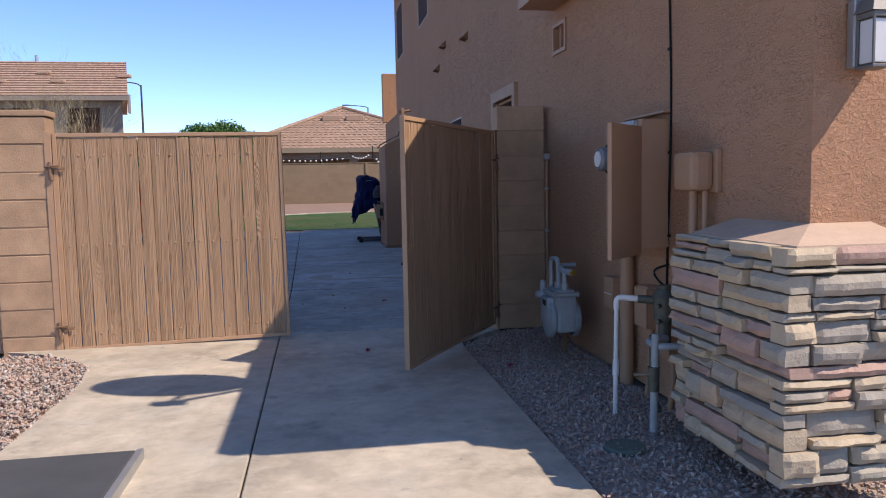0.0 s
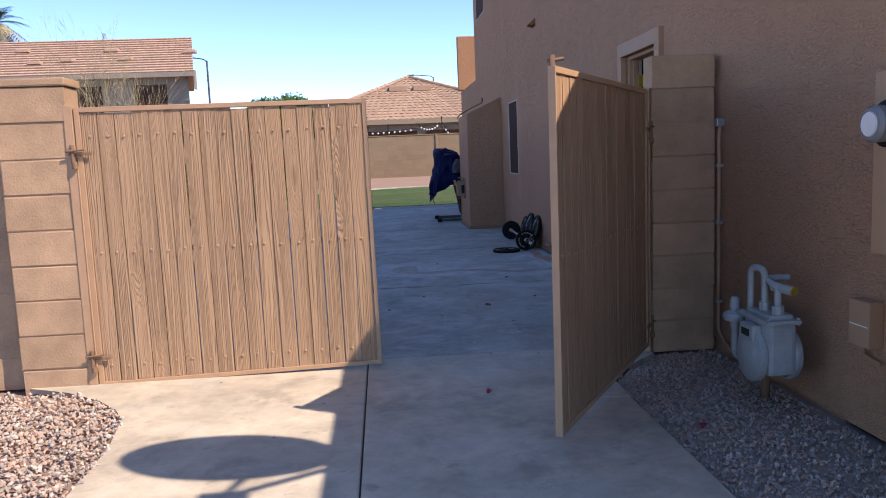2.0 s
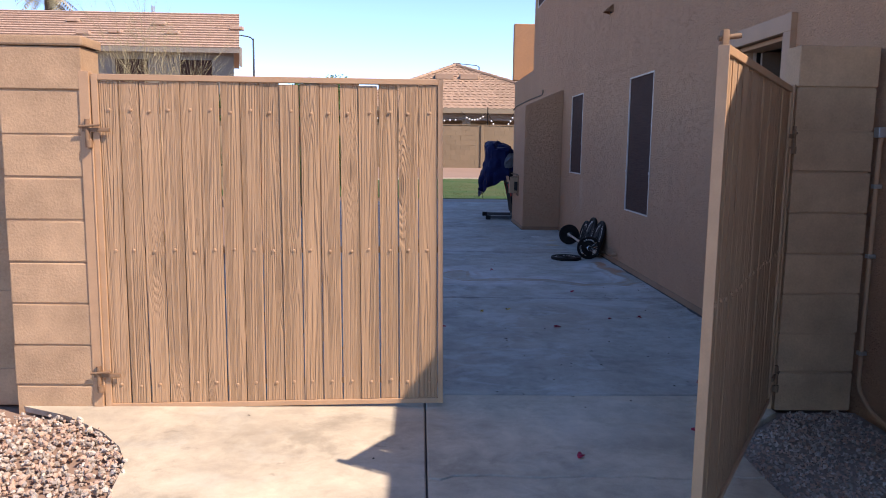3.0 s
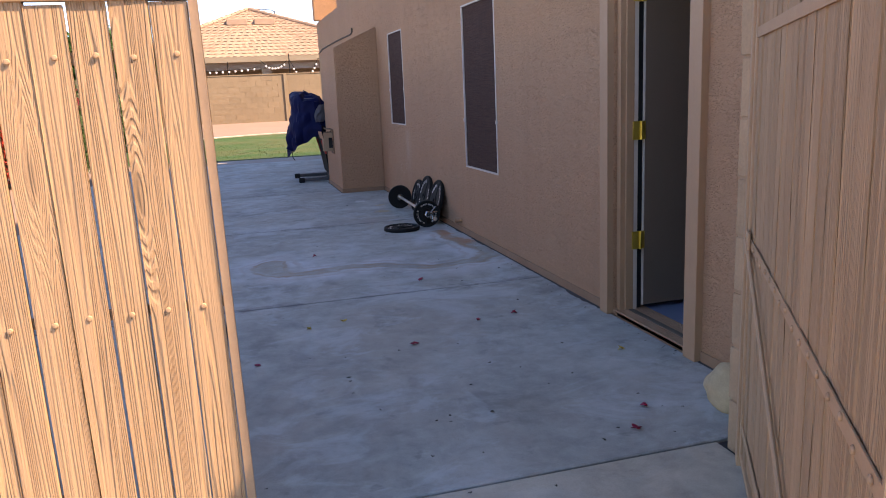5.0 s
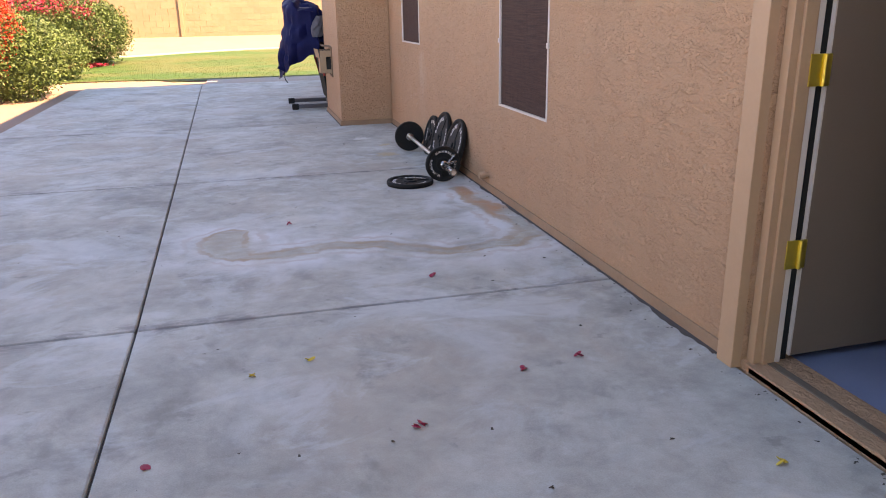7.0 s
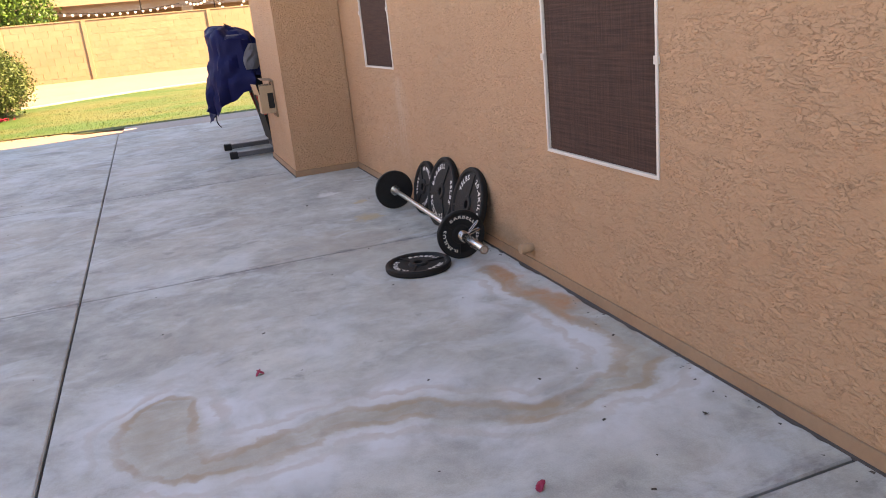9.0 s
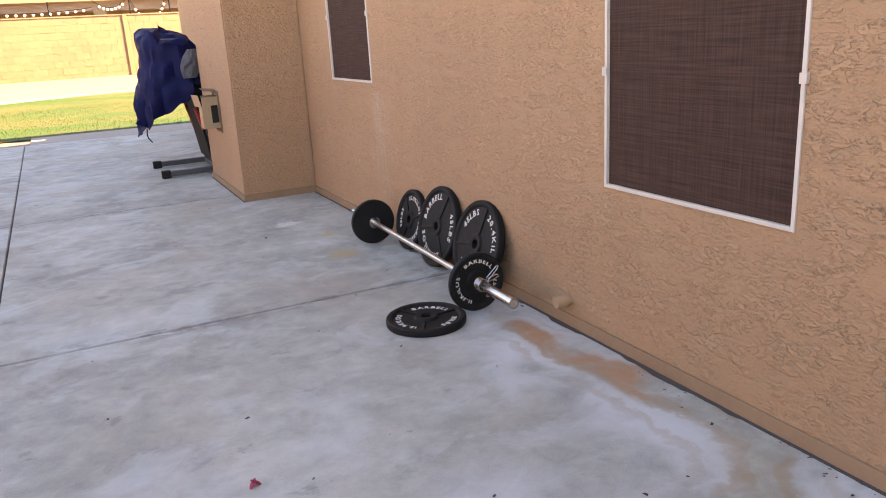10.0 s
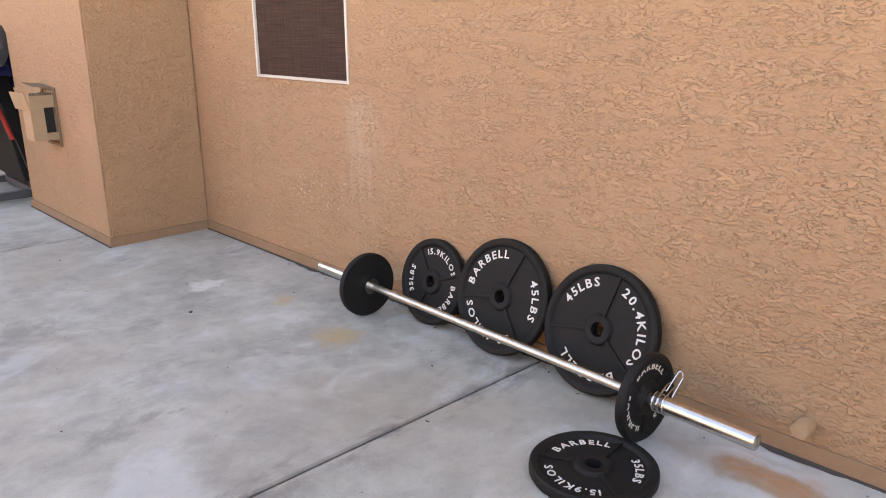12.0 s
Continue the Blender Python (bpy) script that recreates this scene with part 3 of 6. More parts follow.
slab([(x, y + 0.0045) for x, y in CRACK] + [(0.86, 6.5), (1.26, 6.88), (1.26, 7.13), (xj(7) + G, 7.13)], M_DRIVE)
G = 0.0055
YJ = [7.14, 9.8, 12.8, 15.85, 18.9, 21.75]
for ya, yb in zip(YJ, YJ[1:]):
    slab(bays(-2.75, xj, ya, yb))
    slab(bays(xj, 1.70 + G, ya, yb), M_CONC_WET if 9 < ya < 12 else M_CONC)


# pebbles beside the slabs
def pebbles(name, inside, x0, x1, y0, y1, count, size, label, seed, lift=0.0):
    rng = np.random.default_rng(seed)
    b = bmesh.new()
    bmesh.ops.create_icosphere(b, subdivisions=1, radius=1.0)
    sv = np.array([v.co[:] for v in b.verts])
    sf = np.array([[v.index for v in f.verts] for f in b.faces])
    b.free()
    sv = sv * (1 + 0.25 * rng.normal(size=(len(sv), 1)))
    p = np.stack([rng.uniform(x0, x1, count), rng.uniform(y0, y1, count), rng.uniform(-0.045, -0.012, count) + lift], 1)
    p = p[[inside(a[0], a[1]) for a in p]]
    s = size * rng.uniform(0.55, 1.5, (len(p), 1)) * rng.uniform(0.65, 1.15, (len(p), 3))
    v, f = scatter(sv, sf, p, turns_of(len(p), rng), s)
    ob = new(name, raw(name, v, f, M_PEBBLE))
    return tagged(ob, label, "gravel", "", "stuff")


def left_line(y):
    for (xa, ya), (xb, yb) in zip(LEFT_EDGE, LEFT_EDGE[1:]):
        if ya <= y <= yb:
            return xa + (xb - xa) * (y - ya) / (yb - ya)
    return LEFT_EDGE[0][0] if y < LEFT_EDGE[0][1] else -2.2 - 4 * (y - 6.74)


soil = bmesh.new()
prism([(0.84, 1.5), (3.2, 1.5), (3.2, 3.3), (1.72, 3.3), (1.72, 6.95), (1.2, 6.95), (0.86, 6.5)], -0.05, -0.03, bm=soil)
prism([(1.73, 3.31), (2.2, 3.31), (2.2, 3.46), (1.73, 3.46)], -0.05, -0.03, bm=soil)
structure("gravel_bed", soil, M_SOIL, "dark bed of mixed gravel beside the driveway")
pebbles("gravel", lambda x, y: (x > 0.86 + max(0, y - 6.45)) and not (y > 3.44 and x > 1.66), 0.85, 3.0, 2.2, 6.94, 46000, 0.0076, "small mixed pink and grey gravel along the house wall", 3)
pebbles("gravel", lambda x, y: x < left_line(y) + 0.012 and y < 6.93, -4.6, -1.7, 3.2, 6.95, 24000, 0.0100, "pink crushed gravel beside the driveway by the block pillar", 4, 0.018)

# ---- our house ----
X = 1.71
DOOR = (7.985, 8.775, 0.03, 2.06)
WIN1 = (10.72, 11.585, 0.655, 2.10)
WIN2 = (13.975, 14.775, 0.965, 2.11)
UPWIN = [(17.3, 18.5, 4.05, 5.2), (13.6, 14.8, 4.05, 5.2)]
VENT = (6.45, 6.77, 2.22, 2.46)
structure("wall_west", holed_wall(5.6, 18.9, -0.05, 5.75, X, X + 0.2, [DOOR, WIN1, WIN2, VENT, *UPWIN]), M_STUCCO, "two-storey side wall in tan textured stucco")
structure("wall_garage_side", box(X - 0.025, X + 0.2, 3.47, 5.6, 0.0, 2.75), M_STUCCO, "garage side wall in tan textured stucco")
structure("wall_garage_front", box(X + 0.2, 2.06, 3.47, 3.8, 0.07, 2.75), M_STUCCO, "garage front pier in tan textured stucco")
structure("wall_lintel", box(2.06, 7.0, 3.47, 3.7, 2.15, 2.75), M_STUCCO, "stucco wall over the garage door")
structure("wall_south", box(X + 0.2, 8.8, 5.6, 5.8, 2.75, 5.75), M_STUCCO, "upper front wall in tan stucco")
structure("wall_rear_lower", box(X, X + 0.2, 18.9, 21.9, -0.05, 2.9), M_STUCCO, "lower rear side wall in tan stucco")
structure("wall_upper_rear", box(X + 0.2, 9.0, 18.7, 18.9, 2.9, 5.75), M_STUCCO, "upper rear wall in tan stucco")
structure("wall_rear", box(X + 0.2, 9.0, 21.7, 21.9, -0.05, 2.9), M_STUCCO, "rear wall in tan stucco")
structure("wall_far_side", box(8.8, 9.0, 3.8, 21.7, -0.05, 5.75), M_STUCCO, "far side wall in tan stucco")
structure("balcony_wall", box(X - 0.12, 5.0, 21.3, 21.5, 2.9, 4.2, 0.02), M_STUCCO, "balcony parapet in tan stucco")
structure("ceiling", box(X + 0.2, 8.8, 3.8, 18.7, 2.62, 2.72), M_DRYWALL, "pale drywall ceiling over the garage")
structure("floor", box(X + 0.06, 8.8, 3.8, 18.7, -0.03, 0.02), M_BLUEFLOOR, "blue painted garage floor")
structure("baseboard", box(X - 0.012, X, 8.9, 15.5, -0.01, 0.055, 0.003), M_SCREED, "tan weep screed along the foot of the stucco")
grit = bmesh.new()
gv = []
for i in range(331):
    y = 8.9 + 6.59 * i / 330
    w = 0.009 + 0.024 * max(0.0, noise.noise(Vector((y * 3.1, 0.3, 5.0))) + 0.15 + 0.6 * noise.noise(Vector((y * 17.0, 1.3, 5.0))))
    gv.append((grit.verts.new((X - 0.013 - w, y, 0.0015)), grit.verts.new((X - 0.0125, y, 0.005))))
for (p, q), (r, s) in zip(gv, gv[1:]):
    grit.faces.new((p, q, s, r))
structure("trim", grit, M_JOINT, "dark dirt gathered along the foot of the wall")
structure("baseboard", box(X - 0.012, X, 7.0, 7.88, -0.01, 0.055, 0.003), M_SCREED, "tan weep screed along the foot of the stucco")
structure("joint_filler", box(X - 0.022, X - 0.012, 7.0, 7.88, -0.01, 0.004), M_JOINT, "dark dirt line between slab and wall")
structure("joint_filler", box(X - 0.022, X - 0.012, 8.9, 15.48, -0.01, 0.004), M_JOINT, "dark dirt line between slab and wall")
structure("joint_filler", box(1.083, 1.093, 15.48, 16.95, -0.01, 0.004), M_JOINT, "dark dirt line between slab and wall")
structure("partition", box(5.0, 5.12, 3.8, 18.7, 0.02, 2.62), M_DRYWALL, "pale drywall partition inside the garage")


def gable_roof(x0, x1, y0, y1, z0, pitch, thick):
    """Two slopes with a ridge along y, as one slab."""
    b = bmesh.new()
    xm = (x0 + x1) / 2
    h = (xm - x0) * pitch
    prof = [(x0, z0), (xm, z0 + h), (x1, z0), (x1, z0 + thick), (xm, z0 + h + thick), (x0, z0 + thick)]
    a, c = [b.verts.new((x, y0, z)) for x, z in prof], [b.verts.new((x, y1, z)) for x, z in prof]
    for i in range(6):
        b.faces.new((a[i], a[(i + 1) % 6], c[(i + 1) % 6], c[i]))
    for r in (a, c):
        b.faces.new((r[0], r[1], r[4], r[5]))
        b.faces.new((r[1], r[2], r[3], r[4]))
    bmesh.ops.recalc_face_normals(b, faces=b.faces)
    return b


def gable_wall(x0, x1, y0, y1, z0, pitch):
    b = bmesh.new()
    xm = (x0 + x1) / 2
    prof = [(x0, z0), (x1, z0), (xm, z0 + (xm - x0) * pitch)]
    a, c = [b.verts.new((x, y0, z)) for x, z in prof], [b.verts.new((x, y1, z)) for x, z in prof]
    b.faces.new(a)
    b.faces.new(c[::-1])
    for i in range(3):
        b.faces.new((a[i], c[i], c[(i + 1) % 3], a[(i + 1) % 3]))
    bmesh.ops.recalc_face_normals(b, faces=b.faces)
    return b


structure("roof", gable_roof(1.40, 9.3, 3.02, 6.8, 2.72, 0.36, 0.12), M_TILE, "low garage roof of red clay tiles")
structure("wall_gable", gable_wall(1.72, 8.98, 3.48, 3.7, 2.75, 0.36), M_STUCCO, "stucco gable over the garage door")
structure("soffit", box(1.42, 1.72, 3.06, 6.78, 2.58, 2.72, 0.01), M_TRIM, "tan boxed eave under the garage roof")
structure("soffit", box(1.72, 9.28, 3.06, 3.47, 2.58, 2.72, 0.01), M_TRIM, "tan boxed eave over the garage door")
structure("wall_garage_front", box(7.0, 9.0, 3.47, 3.8, 0.0, 2.75), M_STUCCO, "garage front pier in tan textured stucco")
structure("roof", gable_roof(1.32, 9.4, 5.2, 19.3, 5.75, 0.33, 0.15), M_TILE, "main roof of red clay tiles")
structure("wall_gable", gable_wall(1.72, 8.98, 5.62, 5.8, 5.75, 0.33), M_STUCCO, "stucco gable under the main roof")
structure("wall_gable", gable_wall(1.72, 8.98, 18.7, 18.88, 5.75, 0.33), M_STUCCO, "stucco gable under the main roof")
structure("balcony_deck", box(1.92, 8.8, 18.9, 21.7, 2.82, 2.9), M_TRIM, "flat balcony deck")

# chimney-like pop-out with a sloped stucco top
pop = bmesh.new()
pp = [(1.105, 0.0), (1.105, 2.0), (X + 0.004, 2.27), (X + 0.004, 0.0)]
va = [pop.verts.new((x, 15.5, z)) for x, z in pp]
vb = [pop.verts.new((x, 16.95, z)) for x, z in pp]
pop.faces.new(va)
pop.faces.new(vb[::-1])
for i in range(4):
    pop.faces.new((va[i], vb[i], vb[(i + 1) % 4], va[(i + 1) % 4]))
bmesh.ops.recalc_face_normals(pop, faces=pop.faces)
bmesh.ops.bevel(pop, geom=[e for e in pop.edges], offset=0.012, segments=2, affect="EDGES")
structure("wall_popout", pop, M_STUCCO, "stucco pop-out with a sloped top against the house")
structure("baseboard", box(1.093, X, 15.488, 15.5, -0.01, 0.055, 0.003), M_SCREED, "tan weep screed along the foot of the stucco")
structure("baseboard", box(1.093, 1.105, 15.5, 16.95, -0.01, 0.055, 0.003), M_SCREED, "tan weep screed along the foot of the stucco")


def ring_frame(y0, y1, z0, z1, w, x0, x1):
    b = bmesh.new()
    box(x0, x1, y0, y0 + w, z0, z1, 0.002, b)
    box(x0, x1, y1 - w, y1, z0, z1, 0.002, b)
    box(x0, x1, y0 + w, y1 - w, z0, z0 + w, 0.002, b)
    box(x0, x1, y0 + w, y1 - w, z1 - w, z1, 0.002, b)
    return b


for name, (ya, yb, za, zb) in (("window_1", WIN1), ("window_2", WIN2), ("window_3", UPWIN[0]), ("window_4", UPWIN[1])):
    w = tagged(new(name), "window with a brown woven sun screen in a white frame", "window", "", "structure")
    part("window_frame", ring_frame(ya, yb, za, zb, 0.014, X - 0.006, X + 0.04), M_WHITEFRAME, w)
    part("sun_screen", box(X + 0.008, X + 0.014, ya + 0.014, yb - 0.014, za + 0.014, zb - 0.014), M_SCREEN, w, "brown woven sun screen")
    part("pane", box(X + 0.12, X + 0.126, ya, yb, za, zb), M_GLASS, w, "clear window glass")
    clip = bmesh.new()
    for yy in (ya + 0.004, yb - 0.004):
        box(X - 0.012, X + 0.002, yy - 0.012, yy + 0.012, za + 0.42, za + 0.45, 0.002, clip)
    part("screen_clip", clip, M_WHITEFRAME, w)

vent = tagged(new("window_5"), "small attic vent window with dark slats", "vent", "", "structure")
part("window_frame", ring_frame(VENT[0], VENT[1], VENT[2], VENT[3], 0.03, X - 0.015, X + 0.05), M_TRIM, vent)
part("mullion", box(X, X + 0.04, 6.6, 6.62, VENT[2] + 0.03, VENT[3] - 0.03), M_TRIM, vent)
part("pane", box(X + 0.05, X + 0.06, VENT[0], VENT[1], VENT[2], VENT[3]), M_DARK, vent, "dark vent screen")

# side door, swung inwards
door = tagged(new("door_1"), "brown side door standing open into the garage", "door", "", "structure")
casing = bmesh.new()
box(X - 0.04, X + 0.02, 7.885, 7.985, 0.0, 2.06, 0.004, casing)
box(X - 0.04, X + 0.02, 8.775, 8.867, 0.0, 2.06, 0.004, casing)
box(X - 0.04, X + 0.02, 7.885, 8.867, 2.06, 2.17, 0.004, casing)
part("casing", casing, M_TRIM, door, "tan painted trim round the doorway")
jamb = bmesh.new()
box(X + 0.02, X + 0.10, 8.73, 8.77, 0.02, 2.06, 0.003, jamb)
box(X + 0.05, X + 0.10, 8.715, 8.73, 0.02, 2.06, 0.003, jamb)
box(X + 0.02, X + 0.17, 7.985, 8.005, 0.02, 2.06, 0.003, jamb)
box(X + 0.02, X + 0.17, 8.005, 8.73, 2.03, 2.06, 0.003, jamb)
part("jamb", jamb, M_TRIM, door)
part("weather_strip", box(X + 0.10, X + 0.128, 8.72, 8.77, 0.02, 2.06, 0.004), M_WHITEFRAME, door, "white edge of the door frame")
# black strip drawn where only a shaded gap lies between frame and leaf
part("gap_strip", box(X + 0.128, X + 0.165, 8.735, 8.77, 0.02, 2.06, 0.003), M_RUBBER, door, "black strip standing in for the shaded gap at the door edge")
part("threshold", box(X + 0.0, X + 0.07, 7.985, 8.73, -0.005, 0.026, 0.006), M_BRASSGREEN, door, "dark bronze threshold")
part("sill_strip", box(X + 0.07, X + 0.105, 7.985, 8.73, -0.005, 0.034, 0.004), M_BARK, door, "worn wooden sill strip")
leaf = part("leaf", box(0, 0.76, -0.02, 0.02, 0.03, 2.02, 0.003), M_DOORGREY, door, "flat brown door leaf")
leaf.matrix_basis = pose(X + 0.17, 8.74, 0.02, 0, 0, 1)
part("leaf_edge", box(-0.006, 0.0, -0.021, 0.021, 0.03, 2.02), M_WHITEFRAME, leaf, "white hinge edge of the door")
for hz in (0.38, 1.02, 1.78):
    hb = box(-0.082, 0.0, -0.03, -0.022, hz, hz + 0.105, 0.002)
    rod((-0.03, -0.034, hz), (-0.03, -0.034, hz + 0.105), 0.008, bm=hb)
    part("hinge", hb, M_BRASS, leaf, "brass hinge")

# garage door
gd = tagged(new("door_2"), "pale sectional garage door with raised panels", "garage door", "", "structure")
for row in range(4):
    z0 = 0.02 + row * 0.53
    pb = box(2.06, 7.0, 3.60, 3.64, z0, z0 + 0.524, 0.004)
    for col in range(8):
        x0 = 2.12 + col * 0.61
        box(x0, x0 + 0.54, 3.594, 3.602, z0 + 0.07, z0 + 0.455, 0.003, pb)
        box(x0 + 0.05, x0 + 0.49, 3.585, 3.596, z0 + 0.12, z0 + 0.405, 0.008, pb)
    part("door_panel", pb, M_GARAGE, gd)

# ---- block pillars and side walls ----
def block_mesh(w, d, h, seed=0, soft=0.006):
    rng = random.Random(seed)
    b = box(-w / 2, w / 2, -d / 2, d / 2, 0, h, soft)
    for v in b.verts:
        v.co += Vector((rng.uniform(-1, 1), rng.uniform(-1, 1), rng.uniform(-1, 1))) * 0.0012
    return finish(b, "block", M_BLOCK)


def pillar(name, x, y, label, depth, low, step, top):
    """Nine courses of single blocks from a buried first course; top is a thin cap's thickness, or nothing."""
    w = tagged(new(name), label, "", "", "structure")
    w.matrix_basis = pose(x, y, low)
    d = 0.20 * depth
    part("mortar_core", box(-0.193, 0.193, -d / 2 + 0.007, d / 2 - 0.007, 0, 9 * step - 0.02), M_MORTAR, w)
    for i in range(9):
        ob = part("block", block_mesh(0.40, d, step - 0.008, i), None, w)
        ob.matrix_basis = pose(random.uniform(-0.003, 0.003), random.uniform(-0.003, 0.003), i * step + 0.004, 0, 0, random.uniform(-0.5, 0.5))
    if top:
        ob = part("cap_block", block_mesh(0.425, d + 0.022, top, 31, 0.010), None, w)
        ob.matrix_basis = pose(0, 0, 9 * step)
    return w


pillar("wall_pillar_1", -2.40, 7.03, "tan painted concrete block pillar holding the gate", 1.0, -0.100, 0.2085, 0.046)
pillar("wall_pillar_2", 1.47, 7.005, "tan painted concrete block pillar against the house", 0.75, -0.012, 0.2065, 0.0)
side = bmesh.new()
for i in range(9):
    for j in range(9):
        x1 = -2.61 - j * 0.405 - (0.2 if i % 2 else 0.0)
        box(x1 - 0.397, x1, 7.03, 7.16, -0.03 + i * 0.203, 0.165 + i * 0.203, 0.004, side)
box(-6.44, -2.61, 7.04, 7.15, -0.03, 1.79, 0, side)
structure("wall_side_yard", side, M_BLOCK, "tan block wall running on from the gate pillar")
# assumed wall, set close so that it bounces sunlight onto the house
structure("wall_west_yard", box(-6.6, -6.45, 7.17, 35.0, -0.05, 1.85), M_FARBLOCK, "assumed plain block wall closing the yard")


# ---- gate leaves ----
BOARD_W, BOARDS = 0.0955, 17


def board_mesh(k):
    rng = random.Random(k)
    b = box(0.0, BOARD_W, -0.009, 0.009, 0, 1.542, 0.003)
    for v in b.verts:
        v.co.x += rng.uniform(-0.0015, 0.0015)
        v.co.y += rng.uniform(-0.002, 0.002)
        if v.co.z < 0.5:
            v.co.z += rng.uniform(-0.006, 0.003)
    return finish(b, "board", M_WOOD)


BOARD_MESHES = [board_mesh(k) for k in range(6)]
bb = lathe([(0.0078, 0.0), (0.0078, 0.0025), (0.0058, 0.005), (0.0005, 0.0058)], 10)
BOLT = finish(bb, "bolt", M_GATEMETAL)


def gate(label, m, bolts_front=True, sag=0.0, lean=0.0, W=1.70, H=1.60, back=1):
    """A leaf hung at x = 0 and reaching to +x; boards look towards -y. Its hinge side hangs lower by sag, its free edge leans out by lean. Rails and brace lie on the back (+y or -y)."""
    g = base("gate_leaf", (0, 0, 0), label, "gate", "driveway gate leaves")
    g.matrix_basis = m

    def skew(b):
        for v in b.verts:
            u, t = v.co.x / W, min(1.0, max(0.0, v.co.z / H))
            v.co.x += lean * u * (1.0 - t)
            v.co.z -= sag * (1.0 - u) * (1.0 - t)
        return b

    fr = bmesh.new()
    box(0, 0.032, -0.017, 0.017, 0.0, H, 0.003, fr)
    box(W - 0.018, W + 0.006 * back, -0.017, 0.058 if back > 0 else 0.017, 0.0, H, 0.002, fr)
    box(0.032, W - 0.018, -0.017, 0.017, H - 0.028, H, 0.003, fr)
    box(0.032, W - 0.018, -0.017, 0.017, 0.0, 0.026, 0.003, fr)
    part("frame", skew(fr), M_GATEMETAL, g, "tan painted steel frame")
    for z in (0.12, 0.79, 1.46):
        part("rail", skew(box(0.032, W - 0.018, 0.013 * back - 0.002, 0.013 * back + 0.002, z - 0.016, z + 0.016, 0.001)), M_GATEMETAL, g)
    step = (W - 0.052) / BOARDS
    for i in range(BOARDS):
        x = 0.033 + i * step
        u = x / W
        low = 0.028 - sag * (1 - u)
        b = part("board", BOARD_MESHES[(i * 5 + 2) % 6], None, g)
        wide = random.uniform(0.935, 0.978)
        ends = random.choice((0.0, 0.0, 0.0, 0.004, 0.010))
        b.matrix_basis = pose(x + lean * u + random.uniform(0, 0.003), random.uniform(-0.002, 0.002), low, 0, -math.degrees(math.atan2(lean * u, H)) + random.uniform(-0.10, 0.10), 0)
        b.scale = (wide * step / BOARD_W, 1, (H - 0.027 - ends - low) / 1.542)
        for z in (0.12, 0.79, 1.46) if bolts_front else (0.79,):
            zz = z - sag * (1 - u) * (1 - z / H)
            for s, a in ((-1, 90), (1, -90)):
                o = part("bolt", BOLT, None, g)
                o.matrix_basis = pose(x + step * 0.5 + lean * u * (1 - z / H) + random.uniform(-0.008, 0.008), s * (0.0155 if s == back else 0.0095), zz + random.uniform(-0.007, 0.007), a, 0, 0)
    for z in (0.14, 1.36):
        h = box(-0.045, 0.085, -0.034, -0.023, z - 0.010, z + 0.010, 0.003)
        rod((-0.02, -0.032, z - 0.05), (-0.02, -0.032, z + 0.05), 0.012, bm=h)
        rod((0.045, -0.045, z + 0.022), (-0.055, -0.045, z + 0.014), 0.006, bm=h)
        rod((-0.012, -0.034, z - 0.085), (-0.012, -0.034, z - 0.05), 0.017, bm=h)
        if back < 0:
            bmesh.ops.scale(h, vec=(1, -1, 1), verts=h.verts)
            bmesh.ops.reverse_faces(h, faces=h.faces)
        part("hinge", h, M_HINGE, g, "rust-stained barrel hinge")
    part("hinge_post", box(-0.055, -0.006, -0.025, 0.025, -0.09, H + 0.012, 0.003), M_GATEMETAL, g)
    part("drop_rod", pipe([(-0.001, -0.024 * back, 0.10 - sag), (-0.001, -0.024 * back, 1.30)], 0.005, 8), M_GATEMETAL, g)
    brace = bmesh.new()
    rod((0.03, 0.024 * back, 0.80), (W - 0.04, 0.024 * back, 0.07), 0.007, seg=8, bm=brace)
    box(0.02, 0.10, 0.022 * back - 0.004, 0.022 * back + 0.004, 0.75, 0.83, 0.002, brace)
    part("brace", brace, M_GATEMETAL, g, "thin diagonal brace rod behind the boards")
    return g


gate("closed gate leaf of grooved tan-painted boards in a steel frame", pose(-2.163, 6.95, 0.024, 0, 0, 0), True, 0.040, 0.022, 1.68, 1.625)
swing = math.degrees(math.atan2(5.50 - 6.93, 0.335 - 1.235))
gate("gate leaf of tan-painted boards swung open towards the driveway", pose(1.225, 6.925, 0.04, 0, 0, swing), False, back=-1)
lt = base("gate_latch", (0.34, 5.51, 1.66), "small rusty latch on the open gate edge", "latch")
lb = rod((-0.03, 0, 0), (0.04, 0, 0.01), 0.008)
box(-0.02, 0.0, -0.015, 0.015, -0.04, 0.025, 0.003, lb)
part("latch_body", lb, M_HINGE, lt)
# conduit on the pillar beside the house
cd = base("conduit", (1.69, 6.89, 0), "thin tan electrical conduit running up beside the block pillar", "conduit")
part("pipe", pipe(bend([(0.0, 0.0, 1.42), (-0.01, 0, 1.36), (-0.01, 0, 0.12), (0.0, -0.12, 0.03), (0, -0.5, -0.02)], 5, 0.05), 0.012), M_TRIM, cd)
part("fitting", box(-0.035, 0.015, -0.025, 0.02, 1.40, 1.45, 0.006), M_GREYMETAL, cd, "grey weatherproof fitting")
for z in (0.3, 0.8, 1.15):
    part("strap", box(-0.028, 0.012, -0.016, 0.014, z, z + 0.02, 0.002), M_GREYMETAL, cd)


